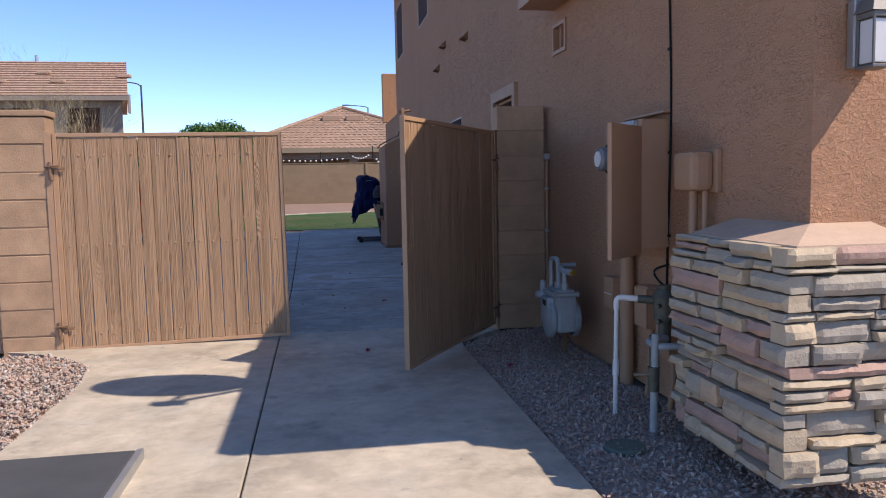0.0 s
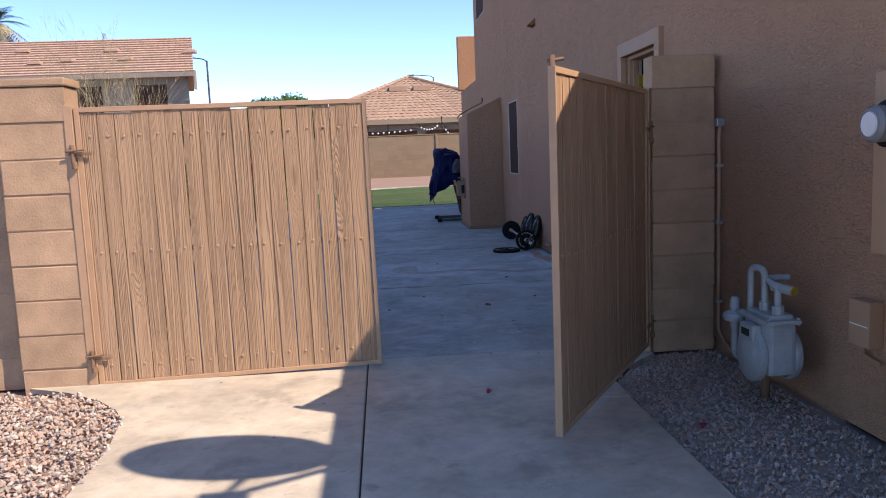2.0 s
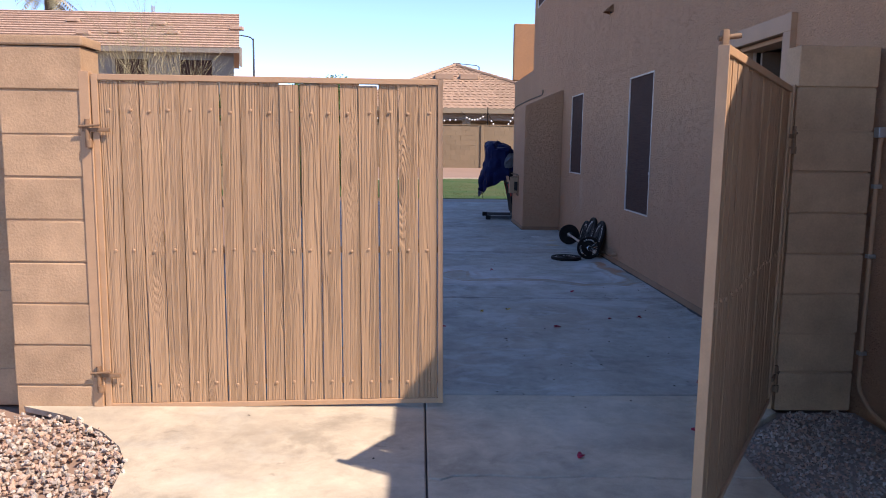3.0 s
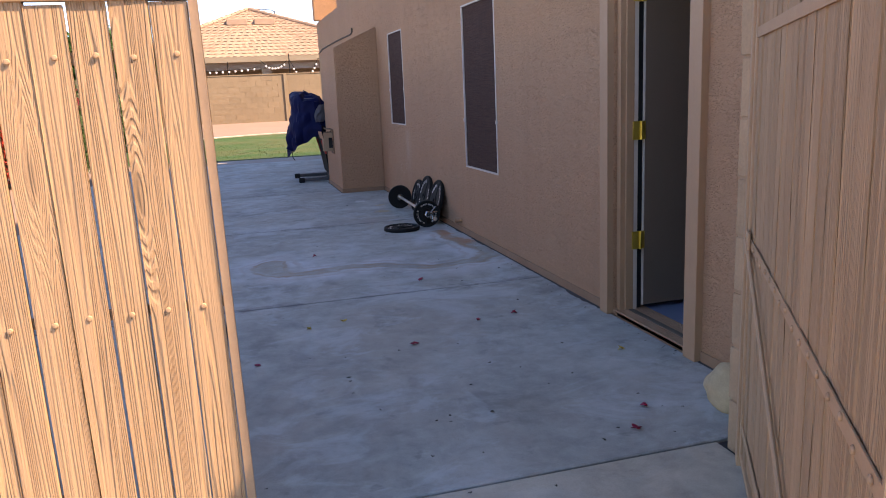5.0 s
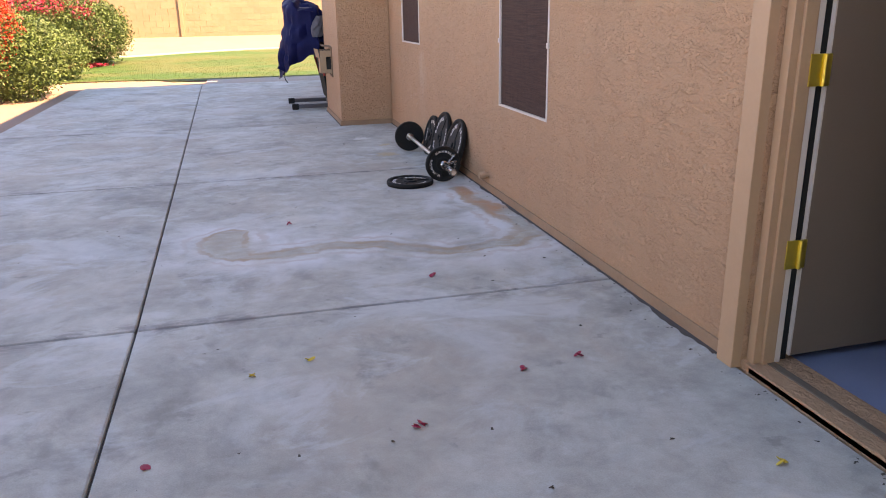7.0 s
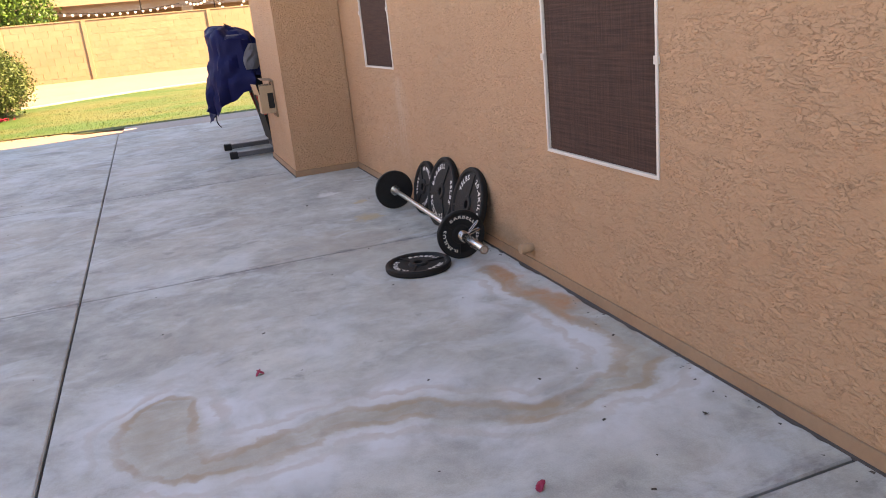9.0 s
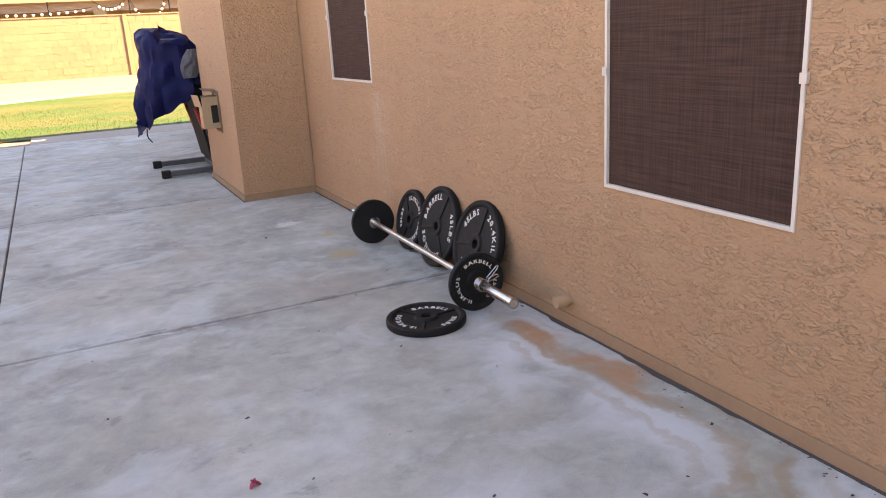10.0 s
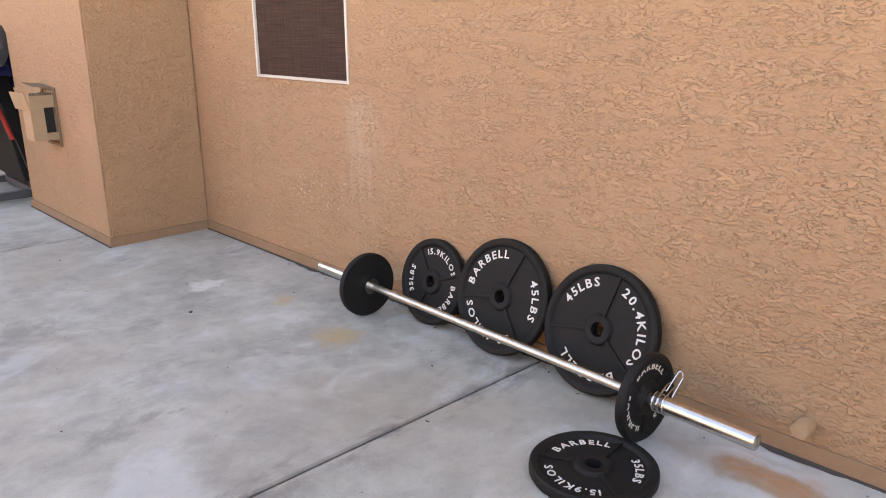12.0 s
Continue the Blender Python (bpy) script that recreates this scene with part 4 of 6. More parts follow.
# ---- ledge stone wainscot at the garage corner ----
stone_wall = structure("wall_stone_corner", box(1.50, 1.93, 3.26, 3.98, 0.09, 0.93), M_MORTAR, "ledge-stone wainscot wrapping the garage corner")
cap = bmesh.new()
cv = [[(1.46, 3.22, 0.967), (1.95, 3.22, 0.967), (1.95, 3.47, 1.03), (1.685, 3.47, 1.03), (1.685, 4.0, 1.03), (1.46, 4.0, 0.967)]]
top = [cap.verts.new(p) for p in cv[0]]
low = [cap.verts.new((p[0], p[1], 0.94)) for p in cv[0]]
cap.faces.new((top[0], top[1], top[2], top[3]))
cap.faces.new((top[0], top[3], top[4], top[5]))
cap.faces.new(low[::-1])
for i in range(6):
    cap.faces.new((low[i], low[(i + 1) % 6], top[(i + 1) % 6], top[i]))
bmesh.ops.recalc_face_normals(cap, faces=cap.faces)
part("stucco_cap", cap, plain("pale_tan_mortar_cap", (0.50, 0.36, 0.26), 0.9, vary=0.25, scale=9, grain=80, relief=0.6), stone_wall, "sloped stucco cap over the stone")


def ledge(w, d, h, seed):
    """One rough-split stone, its broken face towards -y."""
    rng = random.Random(seed)
    nx, nz = max(3, int(w / 0.022)), max(2, int(h / 0.02))
    b = bmesh.new()
    o = Vector((rng.uniform(0, 50), rng.uniform(0, 50), rng.uniform(0, 50)))
    bulge, slope = rng.uniform(0.002, 0.010), rng.uniform(-0.012, 0.012)

    def at(i, k):
        u, t = i / nx - 0.5, k / nz - 0.5
        edge = max(abs(u) * 2, 0.0) ** 8 + max(abs(t) * 2, 0.0) ** 5
        p = Vector((u * w, 0, t * h))
        n = noise.noise(p * 11 + o) * 0.010 + abs(noise.noise(p * 34 + o)) * 0.008
        wob = noise.noise(p * 20 + o * 2)
        return Vector((p.x + 0.004 * wob, -d / 2 - bulge * (1 - min(1, edge)) + 0.010 * min(1.0, edge) + slope * t + n, p.z + 0.0035 * noise.noise(p * 16 - o)))

    face = [[b.verts.new(at(i, k)) for i in range(nx + 1)] for k in range(nz + 1)]
    for r, s in zip(face, face[1:]):
        for i in range(nx):
            b.faces.new((r[i], r[i + 1], s[i + 1], s[i]))
    rim = face[0] + [r[-1] for r in face[1:]] + face[-1][-2::-1] + [r[0] for r in face[-2:0:-1]]
    back = [b.verts.new((v.co.x, d / 2, v.co.z)) for v in rim]
    for i in range(len(rim)):
        k = (i + 1) % len(rim)
        b.faces.new((rim[k], rim[i], back[i], back[k]))
    b.faces.new(back)
    bmesh.ops.recalc_face_normals(b, faces=b.faces)
    return finish(b, "stone", M_LEDGE)


rs = random.Random(21)
count = 0


def lay(w, h, at, z, turn):
    """One stone at the middle of its length, a little in or out of the face."""
    global count
    out = rs.uniform(-0.026, 0.018)
    ob = part("stone", ledge(w - rs.uniform(0.004, 0.010), 0.10, h - rs.uniform(0.006, 0.011), count), None, stone_wall)
    ob.matrix_basis = pose(at[0] + (out if turn else 0), at[1] + (0 if turn else out), z + h / 2, rs.uniform(-1.5, 1.5), rs.uniform(-0.8, 0.8), turn)
    count += 1


def band(start, end, place, z, h, turn):
    """Broken courses along one face: stretches that are split in height each in its own way."""
    u = start
    while end - u > 0.03:
        run = min(rs.choice((0.20, 0.28, 0.36, 0.44)), end - u)
        if end - u - run < 0.10:
            run = end - u
        low = z
        for share in rs.choice(((0.6, 0.4), (0.4, 0.6), (0.7, 0.3), (0.3, 0.7), (0.5, 0.5), (0.25, 0.75), (0.32, 0.36, 0.32))):
            cut = rs.uniform(0.35, 0.65) if run > 0.24 and rs.random() < 0.6 else 1.0
            a = u
            for w in (run * cut, run * (1 - cut)):
                if w > 0.03:
                    lay(w, h * share, place(a + w / 2), low, turn)
                    a += w
            low += h * share
        u += run


z = 0.09
for row, h in enumerate((0.142, 0.133, 0.122, 0.127, 0.117, 0.135, 0.100)):
    # the corner stones show their ends on one face in turn with the next band
    wraps = row % 2 == 0
    band(1.40 if wraps else 1.508, 1.97, lambda u: (u, 3.24), z, h, 0)
    band(3.298 if wraps else 3.19, 4.05, lambda u: (1.45, u), z, h, -90)
    z += h


# ---- lamp and dish ----
lm = base("wall_lamp", (1.87, 3.44, 1.62), "bronze outdoor wall lantern with frosted glass on the garage pier", "wall lamp")
part("backplate", box(-0.06, 0.06, -0.02, 0.03, 0.0, 0.30, 0.006), M_GREYMETAL, lm)
part("glass", box(-0.042, 0.042, -0.12, -0.03, 0.01, 0.20, 0.006), M_FROST, lm, "frosted glass panes")
M_BRONZE = plain("faded_bronze", (0.13, 0.125, 0.115), 0.5, vary=0.2, scale=30)
for sx in (-0.046, 0.046):
    for sy in (-0.125, -0.025):
        part("post", box(sx - 0.005, sx + 0.005, sy - 0.005, sy + 0.005, 0.003, 0.205, 0.002), M_BRONZE, lm)
part("top_ring", box(-0.052, 0.052, -0.131, -0.017, 0.205, 0.23, 0.004), M_BRONZE, lm)
part("bottom_plate", box(-0.052, 0.052, -0.131, -0.017, -0.012, 0.003, 0.004), M_BRONZE, lm)
hood = bmesh.new()
bmesh.ops.create_cone(hood, cap_ends=True, segments=4, radius1=0.09, radius2=0.02, depth=0.12, matrix=pose(0, -0.075, 0.29, 0, 0, 45))
part("hood", hood, M_BRONZE, lm, "dark bronze metal hood")
lm.matrix_basis = lm.matrix_basis @ Matrix.Diagonal((0.85, 0.85, 0.85, 1.0))

ds = base("satellite_dish", (1.34, 4.12, 3.05), "grey satellite dish on a short arm at the eave", "satellite dish")
dish = lathe([(0.001, 0.0), (0.12, 0.010), (0.24, 0.035), (0.36, 0.08), (0.37, 0.083), (0.36, 0.088), (0.24, 0.045), (0.12, 0.02), (0.001, 0.01)], 40, m=pose(-0.05, 0.03, 0.25, 28, 38, 12) @ Matrix.Diagonal((1.08, 0.66, 1.0, 1.0)))
part("reflector", dish, M_WHITEFRAME, ds)
part("arm", pipe(bend([(0.35, 0.05, -0.25), (0.2, 0.03, 0.1), (-0.02, 0, 0.24)], 5, 0.1), 0.022), M_GREYMETAL, ds)
fa = pipe([(0.40, -0.16, 0.20), (0.02, -0.40, 0.25), (0.06, -0.12, 0.20), (0.0, 0.0, 0.22)], 0.02)
part("feed_arm", fa, M_GREYMETAL, ds)
part("receiver", box(-0.06, 0.10, -0.44, -0.36, 0.20, 0.29, 0.02), M_GREYMETAL, ds)

# ---- meters and pipes on the wall ----
XW = X - 0.025
pn = base("electrical_panel", (XW, 5.0, 0.84), "tan electrical service panel with its cover swung open", "electrical panel")
part("cabinet", box(-0.166, -0.152, -0.345, 0.17, 0.0, 0.70, 0.003), M_TRIM, pn, "tan painted steel cabinet front")
part("back_panel", box(-0.012, 0.0, -0.335, 0.16, 0.01, 0.69), M_TRIM, pn)
for ya in (0.15, -0.341):
    part("side_panel", box(-0.152, -0.012, ya, ya + 0.016, 0.004, 0.696), M_TRIM, pn)
part("top_panel", box(-0.152, -0.012, -0.325, 0.15, 0.68, 0.696), M_TRIM, pn)
part("bottom_panel", box(-0.152, -0.012, -0.325, 0.15, 0.004, 0.02), M_TRIM, pn)
part("dead_front", box(-0.171, -0.168, -0.28, -0.05, 0.02, 0.68, 0.001), M_GASMETER, pn, "pale grey inner panel")
part("steel_edge", ring_frame(-0.295, -0.03, 0.005, 0.695, 0.022, -0.195, -0.167), M_GREYMETAL, pn, "bare galvanised edge of the opening")
pd = part("cover", box(-0.39, 0.0, -0.012, 0.012, -0.03, 0.66, 0.004), M_TRIM, pn, "tan cover swung open on its hinges")
pd.matrix_basis = pose(-0.168, -0.325, 0.0, 0, 0, 44)
part("meter_ring", lathe([(0.001, 0), (0.075, 0), (0.088, 0.015), (0.088, 0.035), (0.075, 0.045), (0.001, 0.045)], 32, m=pose(-0.16, 0.06, 0.50, 0, -90, 0)), M_RUBBER, pn, "dark meter ring")
part("meter_glass", lathe([(0.07, 0.04), (0.07, 0.085), (0.060, 0.098), (0.001, 0.10)], 32, m=pose(-0.16, 0.06, 0.50, 0, -90, 0)), M_METERGLASS, pn, "round electric meter under its cover")
part("meter_face", lathe([(0.001, 0.104), (0.045, 0.104), (0.047, 0.099)], 24, m=pose(-0.16, 0.06, 0.50, 0, -90, 0)), M_WHITE, pn, "white meter face")
hood = box(-0.05, 0.01, -0.36, 0.20, 0.73, 0.745, 0.003)
part("drip_edge", hood, M_TRIM, pn)

cx = base("conduit", (XW - 0.06, 5.10, -0.03), "thick tan conduit from the panel into the gravel", "conduit")
part("pipe", rod((0, 0, 0), (0, 0, 0.87), 0.042, seg=20), M_TRIM, cx)
part("fitting", rod((0, 0, 0.80), (0, 0, 0.87), 0.048, seg=20), M_TRIM, cx)
tb = base("telephone_box", (XW, 4.25, 1.155), "rounded tan utility box on a conduit", "utility box")
part("case", box(-0.14, -0.03, -0.105, 0.105, 0.0, 0.19, 0.03), M_TRIM, tb)
part("backplate", box(-0.03, 0.0, -0.128, 0.11, -0.01, 0.20, 0.008), M_TRIM, tb)
part("conduit_pipe", pipe([(-0.07, 0.02, 0.0), (-0.07, 0.02, -1.17)], 0.022, 14), M_TRIM, tb)
part("second_pipe", pipe(bend([(-0.05, -0.06, 0.0), (-0.05, -0.06, -0.25), (-0.05, 0.06, -0.40)], 5, 0.08), 0.015), M_TRIM, tb)
cb = base("cable", (XW - 0.008, 4.66, 0.0), "dark cable clipped up the stucco wall", "cable")
part("wire", pipe([(0, 0.02 * math.sin(z * 3), z) for z in [0.35 + 0.1 * i for i in range(24)]], 0.006, 6), M_RUBBER, cb)
part("loop", pipe(bend([(0, 0, 0.75), (-0.03, 0.16, 0.70), (-0.02, 0.0, 0.62), (-0.01, -0.25, 0.68)], 6, 0.08), 0.006, 6), M_RUBBER, cb)
for z in (0.9, 1.35, 1.9, 2.3):
    part("clip", box(-0.008, 0.008, -0.012, 0.012, z, z + 0.015, 0.003), M_RUBBER, cb)
jb = base("junction_box", (XW, 5.38, 0.40), "small tan junction box on the stucco wall", "junction box")
part("case", box(-0.07, 0.0, -0.07, 0.07, 0.0, 0.20, 0.006), M_TRIM, jb)
part("seal", box(-0.073, -0.07, -0.06, 0.06, 0.09, 0.095), M_WHITE, jb)
part("lead", pipe(bend([(-0.03, 0.02, 0.0), (-0.03, 0.02, -0.05), (-0.03, -0.1, -0.06)], 5, 0.03), 0.008, 6), M_TRIM, jb)
for yy, zz, hh in ((4.78, 0.38, 0.24), (4.50, 0.28, 0.30)):
    sb = base("irrigation_box", (XW, yy, zz), "tan plastic irrigation junction box", "utility box")
    part("case", box(-0.11, 0.0, -0.075, 0.075, 0.0, hh, 0.018), M_TRIM, sb)
    part("lid", box(-0.118, -0.108, -0.08, 0.08, 0.01, hh - 0.01, 0.004), M_TRIM, sb)
    part("lead", pipe(bend([(-0.05, 0.0, 0.0), (-0.05, 0.0, -zz * 0.5), (-0.06, 0.03, -zz - 0.04)], 5, 0.05), 0.018), M_TRIM, sb)

wp = base("water_pipe", (1.325, 4.53, -0.03), "white plastic irrigation pipe with an elbow and brass valve", "pipe")
part("riser", pipe([(-0.008, 0, 0.0), (0.0, 0, 0.60)], 0.012, 14), M_WHITE, wp)
part("elbow", pipe(bend([(0.0, 0, 0.57), (0.0, 0, 0.635), (0.10, -0.04, 0.625)], 7, 0.035), 0.016, 14), M_WHITE, wp)
part("coupling", rod((-0.004, 0, 0.22), (-0.002, 0, 0.30), 0.018, seg=16), M_WHITE, wp)
vb = bmesh.new()
rod((0.10, -0.04, 0.625), (0.20, -0.09, 0.62), 0.022, bm=vb)
rod((0.22, -0.10, 0.38), (0.22, -0.10, 0.70), 0.032, bm=vb, seg=16)
rod((0.22, -0.10, 0.52), (0.22, -0.10, 0.64), 0.055, bm=vb, seg=20)
rod((0.22, -0.10, 0.64), (0.22, -0.10, 0.68), 0.065, 0.04, bm=vb, seg=20)
rod((0.15, -0.16, 0.60), (0.24, -0.08, 0.60), 0.012, bm=vb)
rod((0.15, -0.16, 0.52), (0.24, -0.08, 0.52), 0.012, bm=vb)
part("valve", vb, M_BRASSGREEN, wp, "weathered brass vacuum breaker")
bf = base("water_pipe", (1.375, 4.19, -0.03), "copper-grey water risers with a shut-off valve in the gravel", "pipe")
part("riser", pipe([(0, 0, 0.0), (0.01, 0, 0.50)], 0.019, 14), M_GASMETER, bf)
part("second_riser", pipe(bend([(0.03, 0.0, 0.12), (0.06, 0.14, 0.16), (0.06, 0.15, 0.46)], 6, 0.05), 0.015, 12), M_BRASSGREEN, bf)
part("crossbar", pipe(bend([(0.14, 0.15, 0.44), (0.02, 0.12, 0.44), (0.02, -0.02, 0.44), (0.3, -0.06, 0.44)], 4, 0.04), 0.018, 12), M_GASMETER, bf)
part("shutoff", rod((0.0, 0, 0.22), (0.0, 0, 0.34), 0.028, seg=16), M_BRASSGREEN, bf)
part("handle", box(-0.10, 0.02, -0.012, 0.012, 0.30, 0.312, 0.003), M_RUST, bf)
ld = base("valve_lid", (1.16, 4.03, -0.022), "round grey-green plastic valve lid in the gravel", "lid")
part("cover", lathe([(0.001, 0.014), (0.088, 0.014), (0.098, 0.006), (0.10, -0.03)], 36), plain("green_plastic", (0.10, 0.14, 0.11), 0.6), ld)

# gas meter
gm = base("gas_meter", (1.44, 5.80, -0.055), "grey gas meter with a looped riser pipe by the wall", "gas meter")
gb = box(-0.07, 0.07, -0.125, 0.125, 0.24, 0.50, 0.025)
part("body", gb, M_GASMETER, gm, "cast grey meter body")
DRUM = [(0.001, 0.0), (0.055, 0.0), (0.085, 0.008), (0.098, 0.014), (0.112, 0.014), (0.128, 0.020), (0.132, 0.034), (0.132, 0.048), (0.120, 0.055)]
for s in (-1, 1):
    part("drum_cover", lathe(DRUM, 32, m=pose(s * 0.122, 0.0, 0.325, 0, -s * 90, 0)), M_GASMETER, gm)
part("flange", box(-0.085, 0.085, -0.14, 0.14, 0.492, 0.512, 0.006), M_GASMETER, gm)
part("top_cover", box(-0.06, 0.06, -0.11, 0.11, 0.51, 0.535, 0.010), M_GASMETER, gm)
for xx, yy in ((-0.075, -0.125), (-0.075, 0.125), (0.075, -0.125), (0.075, 0.125), (-0.075, 0.0)):
    part("flange_bolt", rod((xx, yy, 0.485), (xx, yy, 0.522), 0.008, seg=8), M_GASMETER, gm)
part("index", box(-0.118, -0.068, -0.06, 0.075, 0.40, 0.478, 0.012), M_GASMETER, gm, "grey counter box")
part("dial_window", box(-0.121, -0.116, -0.03, 0.045, 0.42, 0.455, 0.002), M_DARK, gm, "dark counter window")
part("inlet_loop", pipe(bend([(-0.01, 0.03, 0.52), (-0.01, 0.03, 0.735), (-0.03, 0.13, 0.735), (-0.03, 0.13, 0.50), (-0.05, 0.26, 0.48)], 8, 0.045), 0.017, 12), M_GASMETER, gm)
part("union", rod((-0.01, 0.03, 0.53), (-0.01, 0.03, 0.575), 0.027, seg=8), M_GASMETER, gm)
part("outlet", pipe(bend([(0.0, -0.075, 0.52), (0.0, -0.075, 0.66), (0.0, 0.05, 0.685), (0.12, 0.05, 0.685)], 6, 0.03), 0.017, 12), M_GASMETER, gm)
part("swivel", rod((0.0, -0.075, 0.53), (0.0, -0.075, 0.575), 0.028, seg=8), M_GASMETER, gm)
part("tee", rod((0.0, -0.03, 0.66), (0.03, -0.15, 0.655), 0.022, seg=14), M_GASMETER, gm)
part("plug", rod((0.03, -0.15, 0.655), (0.034, -0.165, 0.655), 0.019, seg=14), M_BRASS, gm, "brass plug")
part("regulator", lathe([(0.001, -0.06), (0.022, -0.06), (0.025, -0.03), (0.058, -0.02), (0.062, 0.0), (0.055, 0.014), (0.026, 0.03), (0.024, 0.085), (0.016, 0.10), (0.001, 0.10)], 28, m=pose(-0.05, 0.26, 0.46)), M_GASMETER, gm, "grey pressure regulator")
part("bypass", pipe(bend([(-0.05, 0.26, 0.41), (-0.05, 0.26, 0.25), (-0.02, 0.10, 0.25)], 6, 0.04), 0.018, 12), M_GASMETER, gm)
part("riser", pipe(bend([(0.09, 0.20, 0.0), (0.09, 0.20, 0.47), (-0.05, 0.26, 0.47)], 6, 0.05), 0.02, 12), M_HINGE, gm)
# weep vents in the upper wall
for yy, zz in ((12.55, 2.99), (11.95, 3.24), (10.32, 3.05), (8.6, 3.3)):
    sv = base("wall_vent", (X, yy, zz), "small dark hooded vent in the stucco wall", "vent", "vents in the side wall")
    hb = bmesh.new()
    pts = [(-0.004, -0.10, 0.06), (-0.004, 0.10, 0.06), (-0.09, -0.07, -0.02), (-0.09, 0.07, -0.02), (0.0, -0.10, -0.04), (0.0, 0.10, -0.04)]
    vs = [hb.verts.new(p) for p in pts]
    for f in ((0, 1, 3, 2), (0, 2, 4), (1, 5, 3)):
        hb.faces.new([vs[i] for i in f])
    bmesh.ops.solidify(hb, geom=hb.faces[:], thickness=0.004)
    part("hood", hb, M_STUCCO, sv)
    part("opening", box(-0.003, 0.002, -0.07, 0.07, -0.035, 0.04), M_DARK, sv, "dark opening")
sp = base("drain_stub", (X, 11.83, 0.115), "short tan pipe stub low on the stucco wall", "pipe stub")
part("pipe", lathe([(0.001, 0.07), (0.024, 0.07), (0.027, 0.06), (0.027, 0.02), (0.022, 0.02), (0.022, -0.01)], 20, m=pose(0, 0, 0, 0, -90, 0)), M_TRIM, sp)


# ---- boulder, ramp, litter ----
def rock(name, at, size, mat, label, category, seed):
    b = bmesh.new()
    bmesh.ops.create_icosphere(b, subdivisions=4, radius=1.0)
    o = Vector((seed * 7.1, seed * 3.3, seed))
    for v in b.verts:
        n = noise.noise(v.co * 1.1 + o) * 0.28 + noise.noise(v.co * 3.1 + o) * 0.08 + noise.noise(v.co * 8 + o) * 0.025
        v.co = v.co * (1 + n)
        v.co.x, v.co.y, v.co.z = v.co.x * size[0], v.co.y * size[1], max(-0.75, v.co.z) * size[2]
    for f in b.faces:
        f.smooth = True
    ob = new(name, finish(b, name, mat))
    ob.matrix_basis = pose(*at)
    return tagged(ob, label, category)


rock("boulder", (1.52, 7.40, 0.068), (0.105, 0.13, 0.105), M_BOULDER, "tan boulder resting beside the block pillar", "rock", 5)
rp = base("ramp", (-1.05, 4.28, 0.0), "dark rubber kerb ramp lying on the driveway", "ramp")
part("top_plate", prism([(-1.6, -0.9), (0.0, -0.62), (0.0, 0.02), (-1.6, 0.0)], 0.0, 0.045, 0.006), plain("weathered_dark_board", (0.06, 0.062, 0.065), 0.7, vary=0.4, scale=5), rp)
part("edge_strip", prism([(0.005, -0.64), (0.035, -0.64), (0.035, 0.025), (0.005, 0.02)], 0.0, 0.05, 0.004), M_GREYMETAL, rp, "worn grey edge strip")


def petals(at, mat, label, category, size=0.018, seed=0):
    rng = random.Random(seed)
    b = bmesh.new()
    for i in range(rng.choice((2, 3, 3))):
        m = pose(rng.uniform(-1, 1) * size * 0.6, rng.uniform(-1, 1) * size * 0.6, size * 0.35, rng.uniform(-35, 35), rng.uniform(-35, 35), rng.uniform(0, 360))
        r = bmesh.ops.create_uvsphere(b, u_segments=8, v_segments=4, radius=size)
        bmesh.ops.scale(b, vec=(1.0, 0.55, 0.14), verts=r["verts"])
        bmesh.ops.transform(b, matrix=m, verts=r["verts"])
    low = min(v.co.z for v in b.verts)
    for v in b.verts:
        v.co.z -= low
    ob = new("fallen_flower" if mat is not M_LITTER else "dry_leaf", finish(b, "fallen_flower", mat))
    ob.matrix_basis = pose(at[0], at[1], 0.0)
    return tagged(ob, label, category, "fallen flowers and leaves on the slab")


for i, (x, y) in enumerate([(-0.40, 8.70), (0.44, 8.69), (0.47, 8.71), (0.92, 8.99), (1.17, 9.03), (0.85, 10.10), (1.17, 7.51), (1.03, 7.33), (0.205, 11.32), (0.12, 6.3), (0.75, 6.62), (1.02, 5.6)]):
    petals((x, y), M_PETAL, "fallen crimson bougainvillea bracts on the concrete", "flower", 0.019, i)
for i, (x, y) in enumerate([(1.44, 8.19), (-0.07, 9.21), (0.15, 9.3)]):
    petals((x, y), M_PETALYELLOW, "fallen yellow petal on the concrete", "flower", 0.017, 30 + i)
for i, (x, y) in enumerate([(0.25, 7.10), (0.55, 7.04), (0.87, 7.29), (0.55, 7.70), (0.86, 8.15), (0.03, 8.29), (0.56, 8.02), (-0.12, 8.70), (0.74, 8.27), (0.03, 8.34), (0.35, 8.63), (0.9, 7.9), (0.3, 7.7), (1.2, 8.4), (-0.2, 9.5), (1.3, 9.3), (0.1, 7.9), (0.95, 14.2), (-1.2, 9.9), (1.35, 13.05), (1.5, 10.2), (0.2, 7.4)]):
    petals((x, y), M_LITTER, "dry brown leaf scrap on the concrete", "leaf", random.uniform(0.005, 0.009), 60 + i)
rng_s = np.random.default_rng(12)
sc_v = np.array([[-1, -0.5, 0.1], [1, -0.4, 0.1], [0.7, 0.5, 0.35], [-0.8, 0.6, 0.1]])
pl = np.stack([rng_s.uniform(-2.5, 1.65, 220), rng_s.uniform(3.2, 17, 220), np.full(220, 0.0005)], 1)
edge = np.stack([1.70 - np.abs(rng_s.normal(0, 0.05, 200)), rng_s.uniform(7.2, 15.4, 200), np.full(200, 0.0005)], 1)
pl = np.concatenate([pl, edge])
